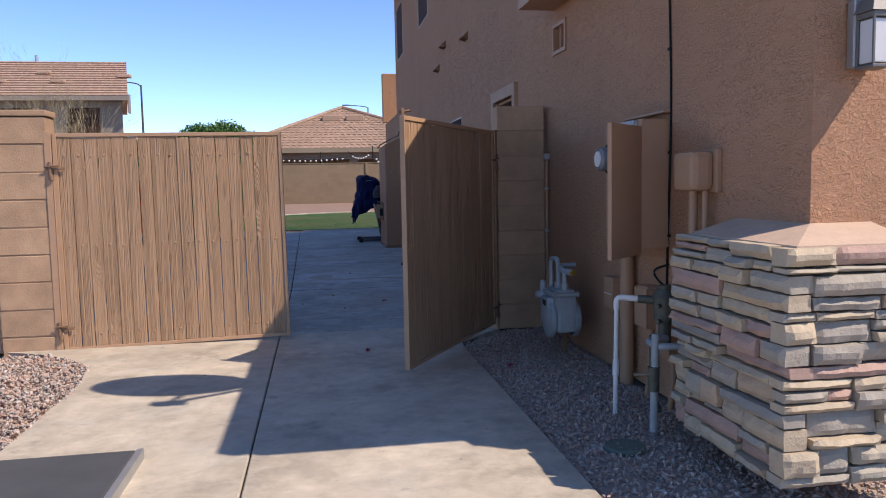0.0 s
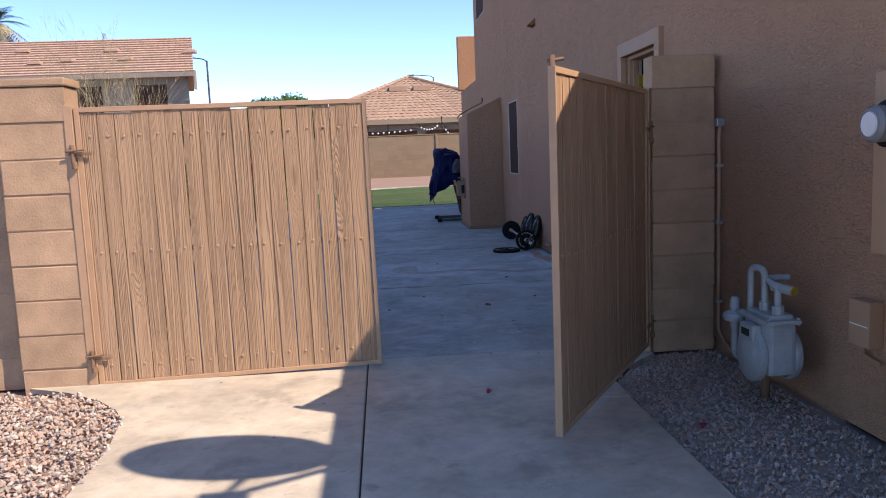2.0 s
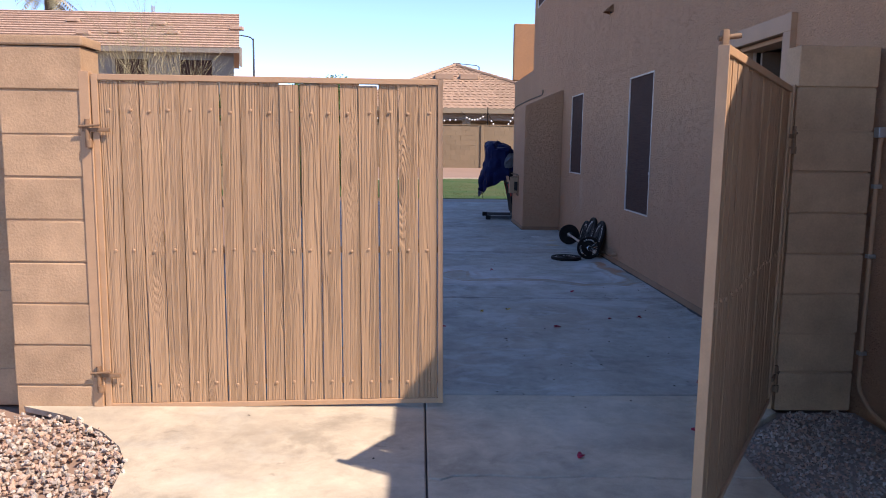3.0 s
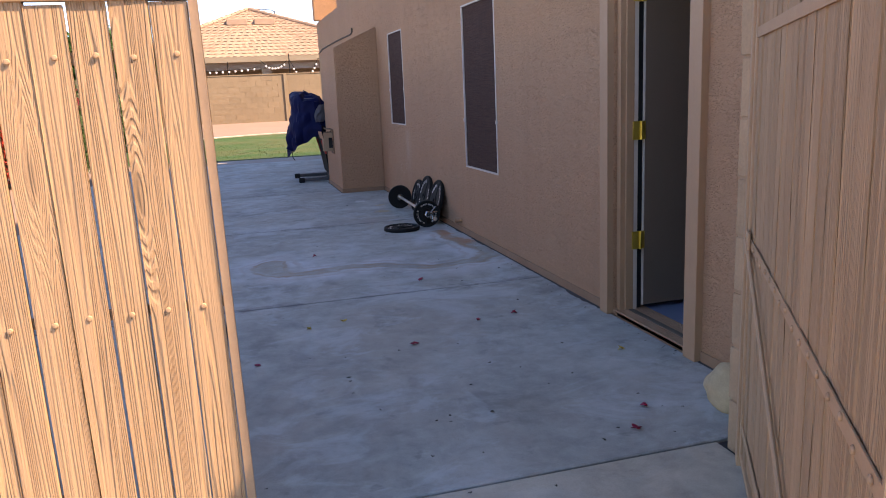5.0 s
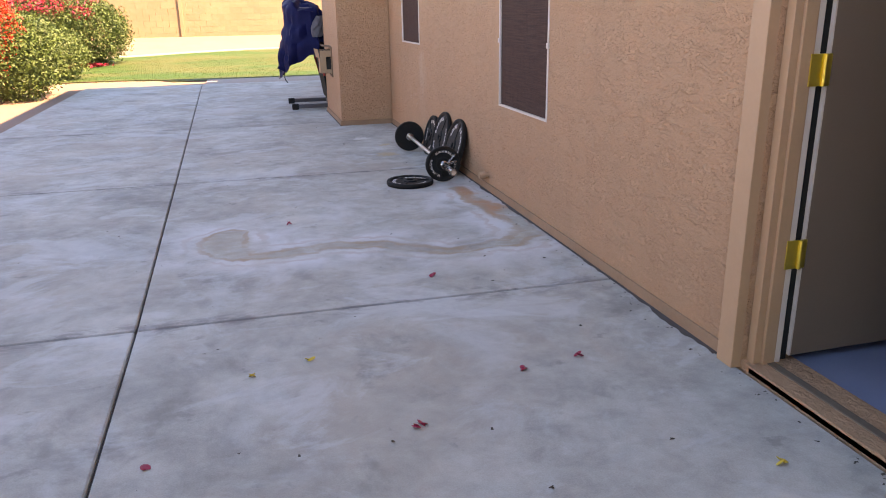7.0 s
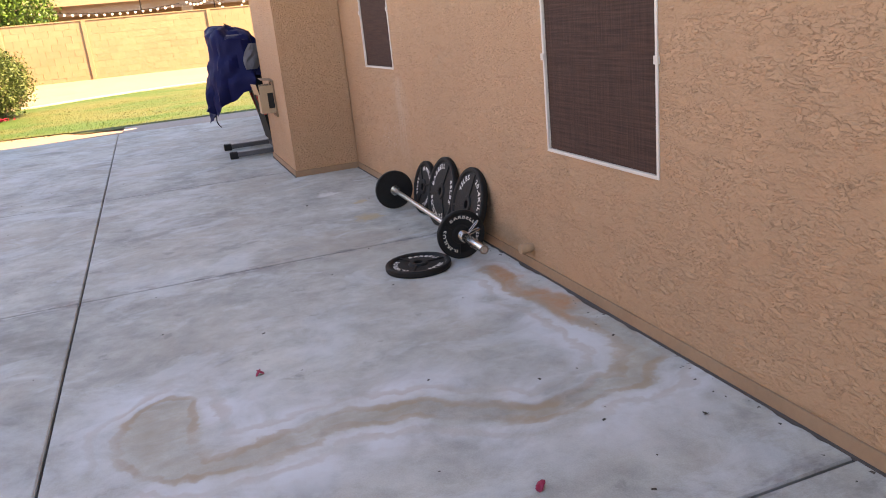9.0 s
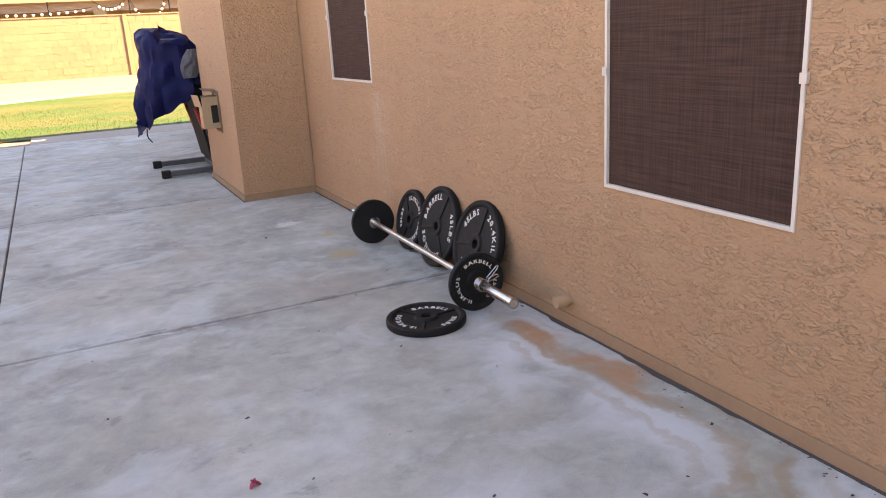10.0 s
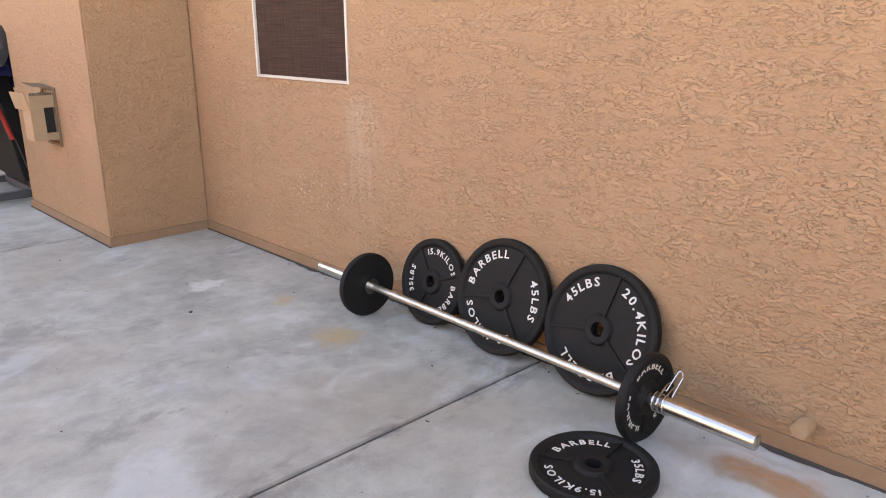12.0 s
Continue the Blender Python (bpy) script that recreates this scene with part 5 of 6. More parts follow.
pl = pl[~((pl[:, 0] < -1.6) & (pl[:, 1] < 7.1)) & ~((pl[:, 0] > 0.8) & (pl[:, 1] < 7.1))]
ang = rng_s.uniform(0, 6.28, len(pl))
tz = np.zeros((len(pl), 3, 3))
tz[:, 0, 0], tz[:, 0, 1], tz[:, 1, 0], tz[:, 1, 1], tz[:, 2, 2] = np.cos(ang), -np.sin(ang), np.sin(ang), np.cos(ang), 1
v, f = scatter(sc_v, np.array([[0, 1, 2, 3]]), pl, tz, rng_s.uniform(0.002, 0.009, (len(pl), 1)) * np.ones((1, 3)))
tagged(new("leaf_litter", raw("leaf_litter", v, f, M_LITTER)), "fine dry leaf litter scattered over the concrete", "litter", "", "stuff")


# ---- weights ----
def letters(words, r, size, z):
    """Words set on a circle; each is (text, angle of its middle in degrees). Returns arrays of points and faces."""
    vs, fs = [], []
    dg = bpy.context.evaluated_depsgraph_get()
    for text, mid in words:
        glyphs = []
        for ch in text:
            cu = bpy.data.curves.new("glyph", "FONT")
            cu.body, cu.size, cu.extrude, cu.resolution_u = ch, size, 0.0006, 2
            cu.offset = size * 0.018
            ob = bpy.data.objects.new("glyph", cu)
            scene.collection.objects.link(ob)
            dg.update()
            me = bpy.data.meshes.new_from_object(ob.evaluated_get(dg))
            pts = [p.co.copy() for p in me.vertices]
            wide = max(p.x for p in pts) - min(p.x for p in pts)
            left = min(p.x for p in pts)
            pts = [Vector((p.x * 1.12, p.y, p.z)) for p in pts]
            wide, left = wide * 1.12, left * 1.12
            glyphs.append((pts, [list(p.vertices) for p in me.polygons], left, wide))
            scene.collection.objects.unlink(ob)
            bpy.data.objects.remove(ob)
            bpy.data.curves.remove(cu)
            bpy.data.meshes.remove(me)
        gap = size * 0.24
        total = sum(g[3] + gap for g in glyphs) - gap
        s = -total / 2
        for pts, polys, left, wide in glyphs:
            a = math.radians(mid) - (s + wide / 2) / r
            m = Matrix.Rotation(a - math.pi / 2, 4, "Z") @ Matrix.Translation((0, r - size * 0.35, z))
            o = len(vs)
            vs += [m @ Vector(((p.x - left - wide / 2) * 1.0, p.y, p.z)) for p in pts]
            fs += [[o + i for i in q] for q in polys]
            s += wide + gap
    return vs, fs


def plate(d, th, words, size, m, label):
    """A cast weight plate lying in the x-y plane, its lettered face to +z."""
    R = d / 2
    p = base("weight_plate", (0, 0, 0), label, "weight plate", "weight plates")
    p.matrix_basis = m
    hub, hole = 0.052, 0.0255
    prof = [(hole, 0.002), (hole, th - 0.001), (hole + 0.003, th), (hub - 0.004, th), (hub, th - 0.003), (hub + 0.004, th - 0.011), (R - 0.034, th - 0.011), (R - 0.026, th - 0.002),
            (R - 0.022, th), (R - 0.006, th), (R - 0.001, th - 0.005), (R, th - 0.012), (R, 0.008), (R - 0.004, 0.001), (R - 0.03, 0.001), (hub + 0.01, 0.004), (hole, 0.002)]
    part("disc", lathe(prof, 72), M_IRON, p, "black cast iron disc")
    mids = sorted(w[1] for w in words)
    for a in (x + 60 for x in mids):
        rb = box(hub - 0.004, R - 0.028, -0.006, 0.006, th - 0.014, th - 0.004, 0.002)
        bmesh.ops.transform(rb, matrix=pose(0, 0, 0, 0, 0, a), verts=rb.verts)
        part("rib", rb, M_IRON, p)
    for word in words:
        vs, fs = letters([word], (hub + R - 0.03) / 2 + 0.004 + (0.037 if d > 0.4 else 0.022 if d > 0.3 else 0.016), size, th - 0.0105)
        part("lettering", raw("lettering", vs, fs, M_LETTER), None, p, "raised white lettering")
    return p


def lean_pose(y, bottom_x, tilt, spin, yaw=0.0, r=0.225):
    """Stands a plate on its rim at (bottom_x, y), its face towards -x and leaning back by tilt degrees."""
    turn = Matrix(((0, 0, -1, 0), (-1, 0, 0, 0), (0, 1, 0, 0), (0, 0, 0, 1)))
    lean = Matrix.Rotation(radians(tilt), 4, "Y")
    return Matrix.Translation((bottom_x, y, 0)) @ Matrix.Rotation(radians(yaw), 4, "Z") @ lean @ Matrix.Translation((0, 0, r)) @ turn @ Matrix.Rotation(radians(spin), 4, "Z")


T45, T35 = 0.040, 0.036
plate(0.45, T45, [("45LBS", 130), ("20.4KILOS", 18), ("BARBELL", 262)], 0.044, lean_pose(12.515, 1.597, 16.5, 0), "large black iron weight plate with white lettering leaning on the wall")
plate(0.45, T45, [("BARBELL", 132), ("45LBS", 8), ("20.4KILOS", 248)], 0.044, lean_pose(12.965, 1.605, 15, 0), "large black iron weight plate propped between two others")
plate(0.365, T35, [("15.9KILOS", 68), ("BARBELL", -38), ("35LBS", 185)], 0.034, lean_pose(13.37, 1.628, 14, 0, 0, 0.1825), "medium black cast iron weight plate leaning on the stucco wall")
plate(0.365, T35, [("BARBELL", 100), ("35LBS", 350), ("15.9KILOS", 225)], 0.034, pose(1.197, 12.212, 0.0, 0, 0, -46), "medium black weight plate lying flat on the concrete")

bar = base("barbell", (1.456, 11.87, 0.14), "steel barbell resting on two small plates on the concrete", "barbell", "", -1.62)
part("shaft", rod((0, 0.38, 0), (0, 1.735, 0), 0.0145, seg=20), M_RUST, bar, "worn chrome shaft with rust marks")
for i, (a, b_) in enumerate(((0.52, 0.66), (0.93, 1.18), (1.45, 1.60))):
    part("knurling", rod((0, a, 0), (0, b_, 0), 0.0152, seg=20), M_RUST, bar)
for a, b_, c in ((0.0, 0.385, 0.379), (2.115, 1.735, 1.738)):
    s = part("sleeve", rod((0, a, 0), (0, b_, 0), 0.0248, seg=28), M_CHROME, bar, "chrome sleeve")
    part("collar", rod((0, c - 0.012, 0), (0, c + 0.012, 0), 0.036, seg=28), M_CHROME, s)
    part("end_bore", rod((0, a - 0.001 if a < 1 else a + 0.001, 0), (0, a + 0.004 if a < 1 else a - 0.004, 0), 0.016, seg=20), M_RUST, s)
for xx, yy, words, turn in ((1.467, 12.237, [("BARBELL", 80), ("25LBS", -30), ("11.3KILOS", 205)], 90), (1.506, 13.633, [("BARBELL", 30), ("25LBS", 150), ("11.3KILOS", 270)], -90)):
    plate(0.28, 0.030, words, 0.030, pose(xx, yy - (0.0 if turn > 0 else 0.015), 0.14, turn, 0, -1.6), "small black rubber-look weight plate loaded on the barbell")
clip = base("spring_clip", (1.465, 12.18, 0.14), "steel wire spring clip on the barbell sleeve", "spring clip")
coil = [(0.028 * math.cos(a), 0.012 - 0.0042 * a / 1.6, 0.028 * math.sin(a)) for a in (i * 0.4 for i in range(48))]
part("coil", pipe(coil, 0.0028, 6), M_CHROME, clip)
part("handle", pipe(bend([(0.02, -0.035, 0.02), (0.075, -0.04, 0.075), (0.085, -0.02, 0.085), (0.03, -0.01, 0.028)], 5, 0.02), 0.0028, 6), M_CHROME, clip)
part("handle", pipe(bend([(0.028, 0.012, 0.008), (0.10, 0.02, 0.025), (0.105, 0.0, 0.02), (0.03, -0.005, 0.0)], 5, 0.02), 0.0028, 6), M_CHROME, clip)

# ---- folded treadmill under a cover ----
tm = base("treadmill", (1.25, 17.6, 0.0), "folded grey treadmill half hidden under a navy cover", "treadmill")
for yy in (-0.38, 0.38):
    r = part("foot_rail", box(-0.52, 0.05, yy - 0.03, yy + 0.03, 0.015, 0.07, 0.008), M_GREYPAINT, tm, "grey steel foot rail")
    part("end_cap", box(-0.60, -0.51, yy - 0.034, yy + 0.034, 0.0, 0.078, 0.012), M_RUBBER, r, "black rubber end cap")
part("cross_tube", box(-0.06, 0.02, -0.36, 0.36, 0.02, 0.07, 0.008), M_GREYPAINT, tm)
for yy in (-0.30, 0.30):
    u = rod((-0.02, yy, 0.05), (-0.27, yy, 1.12), 0.035, seg=4)
    part("upright", u, M_GREYPAINT, tm, "grey steel upright")
    rb = rod((-0.19, yy - 0.045, 0.66), (-0.13, yy - 0.045, 0.44), 0.016, seg=10)
    part("red_grip", rb, M_RED, tm, "red plastic grip")
dk = box(-0.03, 0.10, -0.33, 0.33, 0.0, 1.02, 0.01, m=pose(-0.06, 0, 0.12, 0, -9, 0))
part("deck", dk, M_RUBBER, tm, "black running deck folded upright")
part("console", box(-0.50, -0.18, -0.34, 0.34, 1.16, 1.34, 0.04, m=pose(0, 0, 0, 0, 0, 0)), M_GREYPAINT, tm)


def cover():
    """A draped cover: over the console, hanging lower on the far-out side, with folds."""
    b = bmesh.new()
    nu, nv = 72, 34
    grid = []
    for j in range(nv + 1):
        t = j / nv
        row = []
        for i in range(nu):
            a = 2 * math.pi * i / nu
            ca, sa = math.cos(a), math.sin(a)
            sx = math.copysign(abs(ca) ** 0.6, ca)
            sy = math.copysign(abs(sa) ** 0.6, sa)
            hang = 0.48 + 0.44 * max(0.0, -ca) ** 0.7 + 0.06 * math.sin(3 * a + 0.5) + 0.05 * math.sin(7 * a)
            if t < 0.28:
                k = t / 0.28
                x, y, z = -0.34 + 0.26 * sx * k, 0.44 * sy * k, 1.45 - 0.10 * k ** 3 + 0.04 * math.sin(5 * a) * k - 0.05 * (1 + ca) * k
            else:
                k = (t - 0.28) / 0.72
                fold = 0.035 * k ** 0.7 * (math.sin(9 * a + 2.0 * k) + 0.6 * math.sin(17 * a - 1.5 * k))
                swell = 0.10 * k if ca < 0 else 0.02 * k
                x = -0.34 + (0.26 + swell + fold) * sx
                y = (0.44 + 0.04 * k + fold) * sy
                z = 1.35 - 0.10 * (1 + ca) * 0.5 - hang * k
            n = noise.noise(Vector((x * 4, y * 4, z * 3))) * 0.06 + abs(noise.noise(Vector((x * 8, y * 8, z * 4 + 4)))) * 0.075 - 0.02
            row.append(b.verts.new((x + n * ca, y + n * sa, z + 0.6 * n)))
        grid.append(row)
    for r, s in zip(grid, grid[1:]):
        for i in range(nu):
            b.faces.new((r[i], r[(i + 1) % nu], s[(i + 1) % nu], s[i])).smooth = True
    bmesh.ops.remove_doubles(b, verts=b.verts, dist=0.002)
    bmesh.ops.recalc_face_normals(b, faces=b.faces)
    bmesh.ops.solidify(b, geom=b.faces[:], thickness=0.004)
    return b


cv_ob = base("dust_cover", (1.25, 17.6, 0.0), "crumpled navy nylon cover draped over the treadmill", "cover")
part("cloth", cover(), M_CLOTH, cv_ob)
fold = bmesh.new()
fg = []
for j in range(15):
    row = []
    for i in range(13):
        u, t = i / 12, j / 14
        side = 0.5 + (u - 0.5) * (0.35 + 0.65 * math.sin(math.pi * (0.15 + 0.8 * t)))
        n = noise.noise(Vector((u * 4, t * 5, 3.0))) * 0.05 + abs(noise.noise(Vector((u * 9, t * 8, 7.0)))) * 0.03
        row.append(fold.verts.new((-0.26 + 0.19 * side - 0.05 * (1 - t), -0.505 - 0.03 * math.sin(math.pi * u) - 0.5 * n, 0.96 + 0.27 * t)))
    fg.append(row)
for r, q in zip(fg, fg[1:]):
    for i in range(12):
        fold.faces.new((r[i], r[i + 1], q[i + 1], q[i])).smooth = True
bmesh.ops.solidify(fold, geom=fold.faces[:], thickness=0.004)
part("lining", fold, M_CLOTHGREY, cv_ob, "turned-back grey lining")
part("cord", pipe(bend([(-0.66, -0.30, 0.50), (-0.67, -0.31, 0.42), (-0.63, -0.32, 0.36)], 5, 0.03), 0.006, 6), M_RUBBER, cv_ob, "dangling drawcord")

# broken outlet box on the pop-out
ob_ = base("outlet_box", (1.105, 16.115, 0.56), "broken tan outlet box with torn flaps standing open on the stucco", "outlet box")
part("frame", ring_frame(-0.012, 0.235, -0.045, 0.31, 0.02, -0.014, 0.0), M_HINGE, ob_, "dark broken edge round the box")
near = bmesh.new()
box(-0.148, -0.076, 0.0, 0.005, 0.0, 0.285, 0.001, near)
box(-0.076, -0.014, 0.0, 0.005, 0.195, 0.27, 0.001, near)
box(-0.076, -0.014, 0.0, 0.005, 0.0, 0.045, 0.001, near)
part("side_panel", near, M_CARDBOARD, ob_, "cut tan side panel")
part("socket", box(-0.080, -0.014, 0.030, 0.036, 0.03, 0.21, 0.001), M_DARK, ob_, "dark open socket")
# front and flap take a lighter tan than the side, as light on them
part("front_panel", box(-0.153, -0.148, 0.0, 0.15, 0.0, 0.185, 0.001), M_TRIM, ob_, "torn front panel, its tan lightened for the light it faces")
flap = part("flap", box(-0.004, 0.0, 0.0, 0.20, -0.02, 0.085, 0.001), M_TRIM, ob_, "flap hanging open, in the same tan lightened as if lit")
flap.matrix_basis = pose(-0.155, 0.0, 0.205, 0, -12, 7)
part("bottom_panel", box(-0.148, 0.0, 0.005, 0.20, 0.0, 0.005), M_CARDBOARD, ob_)
torn = bmesh.new()
for i in range(9):
    box(-0.145 + i * 0.014, -0.134 + i * 0.014, -0.003, 0.012, 0.268, 0.278 + 0.009 * noise.noise(Vector((i * 1.7, 2.0, 0.4))) + 0.006, 0.001, torn)
part("torn_edge", torn, M_BARK, ob_, "dark torn upper edge")
top = part("lid", box(-0.12, 0.0, 0.0, 0.20, 0.0, 0.004, 0.001), M_HINGE, ob_, "bent lid over the box")
top.matrix_basis = pose(0.0, 0.02, 0.305, 4, 7, 0)
wr = base("cable", (1.10, 16.6, 2.03), "dark bent wire sticking out at the pop-out's top", "cable")
part("wire", pipe(bend([(-0.02, 0.3, -0.03), (0.0, 0.0, 0.02), (0.15, -0.5, 0.10), (0.3, -0.95, 0.16), (0.30, -0.95, 0.24)], 5, 0.08), 0.012, 6), M_BARK, wr)

# ---- back yard ----
def lawn_end(x):
    return 29.3 + 0.9 * math.sin(x * 0.45 + 1.2) + 0.08 * max(0, x)


def lawn_sheet():
    b = bmesh.new()
    n = 60
    near = [b.verts.new((x, 23.0 + 0.12 * math.sin(x * 1.7) + (0.5 if x < -1.5 else 0), -0.025)) for x in [-9 + 22 * i / n for i in range(n + 1)]]
    rows = [near]
    for k in range(1, 9):
        row = []
        for i in range(n + 1):
            x = -9 + 22 * i / n
            far = lawn_end(x)
            y = near[i].co.y + (far - near[i].co.y) * k / 8
            row.append(b.verts.new((x, y, rise(x, y) + 0.022)))
        rows.append(row)
    for r, s in zip(rows, rows[1:]):
        for i in range(n):
            b.faces.new((r[i], r[i + 1], s[i + 1], s[i])).smooth = True
    return b


lawn = structure("lawn", lawn_sheet(), M_LAWN, "patchy green and straw-coloured lawn")
edging = bmesh.new()
edge_rows = []
for i in range(61):
    x = -9 + 22 * i / 60
    y = lawn_end(x)
    edge_rows.append([edging.verts.new((x, y + dy, rise(x, y + dy) + dz)) for dy, dz in ((-0.01, 0.0), (-0.01, 0.05), (0.14, 0.05), (0.14, 0.0))])
for r, q in zip(edge_rows, edge_rows[1:]):
    for k in range(3):
        edging.faces.new((r[k], q[k], q[k + 1], r[k + 1]))
bmesh.ops.recalc_face_normals(edging, faces=edging.faces)
structure("edging", edging, M_DRIVE, "pale concrete mowing strip along the lawn")
rng = np.random.default_rng(5)
n = 26000
gx, gy = rng.uniform(-9, 8, n), rng.uniform(23.05, 28.4, n)
gp = np.stack([gx, gy, np.array([rise(a, b) + 0.02 for a, b in zip(gx, gy)])], 1)
ga = rng.uniform(0, 6.28, n)
gt = np.zeros((n, 3, 3))
gt[:, 0, 0], gt[:, 0, 1], gt[:, 1, 0], gt[:, 1, 1], gt[:, 2, 2] = np.cos(ga), -np.sin(ga), np.sin(ga), np.cos(ga), 1
v, f = scatter(np.array([[-0.2, 0, 0], [0.2, 0, 0], [0.15, 0.5, 1.0]]), np.array([[0, 1, 2]]), gp, gt, rng.uniform(0.012, 0.03, (n, 1)) * np.ones((1, 3)))
tagged(new("grass", raw("grass", v, f, M_LAWN)), "short grass blades over the lawn", "grass", "", "stuff")
structure("border", prism([(-0.65, 21.8), (6, 21.8), (6, 23.0), (-0.65, 23.0)], -0.05, -0.02), M_SOIL, "dark gravel strip between slab and lawn")

# back wall in running-bond blocks, with pilasters
fw = structure("wall_back", box(-16, 12, 35.05, 35.2, 0.3, 2.24), M_FARBLOCK, "tan block wall at the end of the yard")
bl = bmesh.new()
rb_ = random.Random(8)
for i in range(9):
    for j in range(68):
        x0 = -16 + j * 0.407 + (0.2 if i % 2 else 0)
        d = rb_.uniform(-0.003, 0.003)
        box(x0, x0 + 0.401, 35.02 + d, 35.1, 0.40 + i * 0.203, 0.599 + i * 0.203, 0, bl)
tagged(part("block_courses", bl, M_FARBLOCK, fw), kind="stuff")
for x in (-14.4, -9.3, -4.1, -1.75, 2.0, 6.2):
    part("pilaster", box(x - 0.06, x + 0.06, 34.97, 35.06, 0.38, 2.27, 0.01), M_FARBLOCK, fw)
part("coping", box(-16, 12, 35.0, 35.22, 2.235, 2.27, 0.004), M_FARBLOCK, fw)


# ---- far houses ----
def courses(corners_low, corners_high, rows, name, mat, parent, lift=0.05, wave=0.35):
    """A tiled roof face between an eave (two points) and a ridge (two points), laid in stepped, scalloped courses."""
    a, b_ = Vector(corners_low[0]), Vector(corners_low[1])
    c, d = Vector(corners_high[1]), Vector(corners_high[0])
    nrm = (b_ - a).cross(d - a if (d - a).length > 0.1 else c - a).normalized()
    if nrm.z < 0:
        nrm = -nrm
    verts, faces = [], []
    for r in range(rows):
        t0, t1 = r / rows, min(1.0, (r + 1.15) / rows)
        l0, l1, h0, h1 = a.lerp(d, t0), a.lerp(d, t1), b_.lerp(c, t0), b_.lerp(c, t1)
        m = max(2, int((h0 - l0).length / 0.30))
        for i in range(m):
            for k in range(2):
                s0, s1 = (i + 0.5 * k) / m, (i + 0.5 * k + 0.5) / m
                up = nrm * (lift * (1.0 if k else wave))
                p = [l0.lerp(h0, s0) + up, l0.lerp(h0, s1) + up, l1.lerp(h1, s1) + nrm * 0.004, l1.lerp(h1, s0) + nrm * 0.004]
                o = len(verts)
                verts += p + [l0.lerp(h0, s0), l0.lerp(h0, s1)]
                faces += [(o, o + 1, o + 2, o + 3), (o + 4, o + 5, o + 1, o)]
    return tagged(part(name, raw(name, verts, faces, mat), None, parent), kind="stuff")


# single-storey house behind the wall
h1 = base("house", (0, 0, 0), "single-storey neighbour house with salmon hip roof and shaded patio", "house")
E0, E1, EY, EZ = -4.7, 8.6, 41.0, 3.22
AX, AY, AZ = 1.25, 47.5, 5.95
rf = bmesh.new()
vs = [rf.verts.new(p) for p in ((E0, EY, EZ), (E1, EY, EZ), (E1, 54, EZ), (E0, 54, EZ), (AX, AY, AZ), (AX + 0.4, AY + 0.3, AZ))]
for q in ((0, 1, 5, 4), (1, 2, 5), (2, 3, 4, 5), (3, 0, 4), (3, 2, 1, 0)):
    rf.faces.new([vs[i] for i in q])
roof1 = part("roof", rf, M_TILEPALE, h1, "salmon clay tile hip roof")
courses([(E0, EY, EZ), (E1, EY, EZ)], [(AX, AY, AZ), (AX + 0.3, AY, AZ)], 17, "tiles", M_TILEPALE, roof1)
courses([(E0, 54, EZ), (E0, EY, EZ)], [(AX, AY + 0.3, AZ), (AX, AY, AZ)], 17, "tiles", M_TILEPALE, roof1)
courses([(E1, EY, EZ), (E1, 54, EZ)], [(AX + 0.3, AY, AZ), (AX + 0.3, AY + 0.3, AZ)], 17, "tiles", M_TILEPALE, roof1)
for p in ((E0, EY, EZ), (E1, EY, EZ)):
    ridge = bmesh.new()
    a, b_ = Vector(p), Vector((AX + 0.15, AY, AZ))
    for i in range(26):
        rod(a.lerp(b_, i / 26) + Vector((0, 0, 0.05)), a.lerp(b_, (i + 1.1) / 26) + Vector((0, 0, 0.04)), 0.11, 0.09, 8, ridge)
    part("hip_tiles", ridge, M_TILEPALE, roof1)
for x in (0.2, 1.55):
    part("roof_vent", box(x, x + 1.0, 45.1, 45.9, 4.98, 5.28, 0.03, m=None), M_TILEPALE, roof1, "low tile-coloured roof vent")
part("fascia", box(E0, E1, EY - 0.02, EY + 0.06, EZ - 0.22, EZ + 0.02), M_STUCCO_FAR, h1)
part("beam", box(E0 + 0.3, E1 - 0.3, EY + 0.5, EY + 0.75, EZ - 0.55, EZ - 0.18), M_GREY_STUCCO, h1)
part("wall", box(E0 + 0.5, E1 - 0.5, EY + 3.6, EY + 3.8, 0.2, EZ), M_STUCCO_FAR, h1, "pale stucco patio wall")
part("soffit", box(E0 + 0.2, E1 - 0.2, EY + 0.1, EY + 3.6, EZ - 0.15, EZ - 0.1), M_GREY_STUCCO, h1)
for x in (-3.9, 1.72, 7.3):
    part("post", box(x - 0.22, x + 0.22, EY + 0.45, EY + 0.85, 0.2, EZ - 0.5), M_STUCCO_FAR, h1)
for x in (-2.2, 4.2):
    w = part("window", box(x - 0.9, x + 0.9, EY + 3.56, EY + 3.6, 1.2, 2.5), M_DARK, h1, "dark patio window")
    part("window_frame", box(x - 1.0, x + 1.0, EY + 3.58, EY + 3.61, 1.1, 2.6), M_WHITEFRAME, w)
sl = base("string_lights", (0, 40.6, 0), "string of white bulbs swagged along the patio eave", "string lights")


def swag(p, q, sag, count):
    p, q = Vector(p), Vector(q)
    return [p.lerp(q, i / count) - Vector((0, 0, sag * 4 * (i / count) * (1 - i / count))) for i in range(count + 1)]


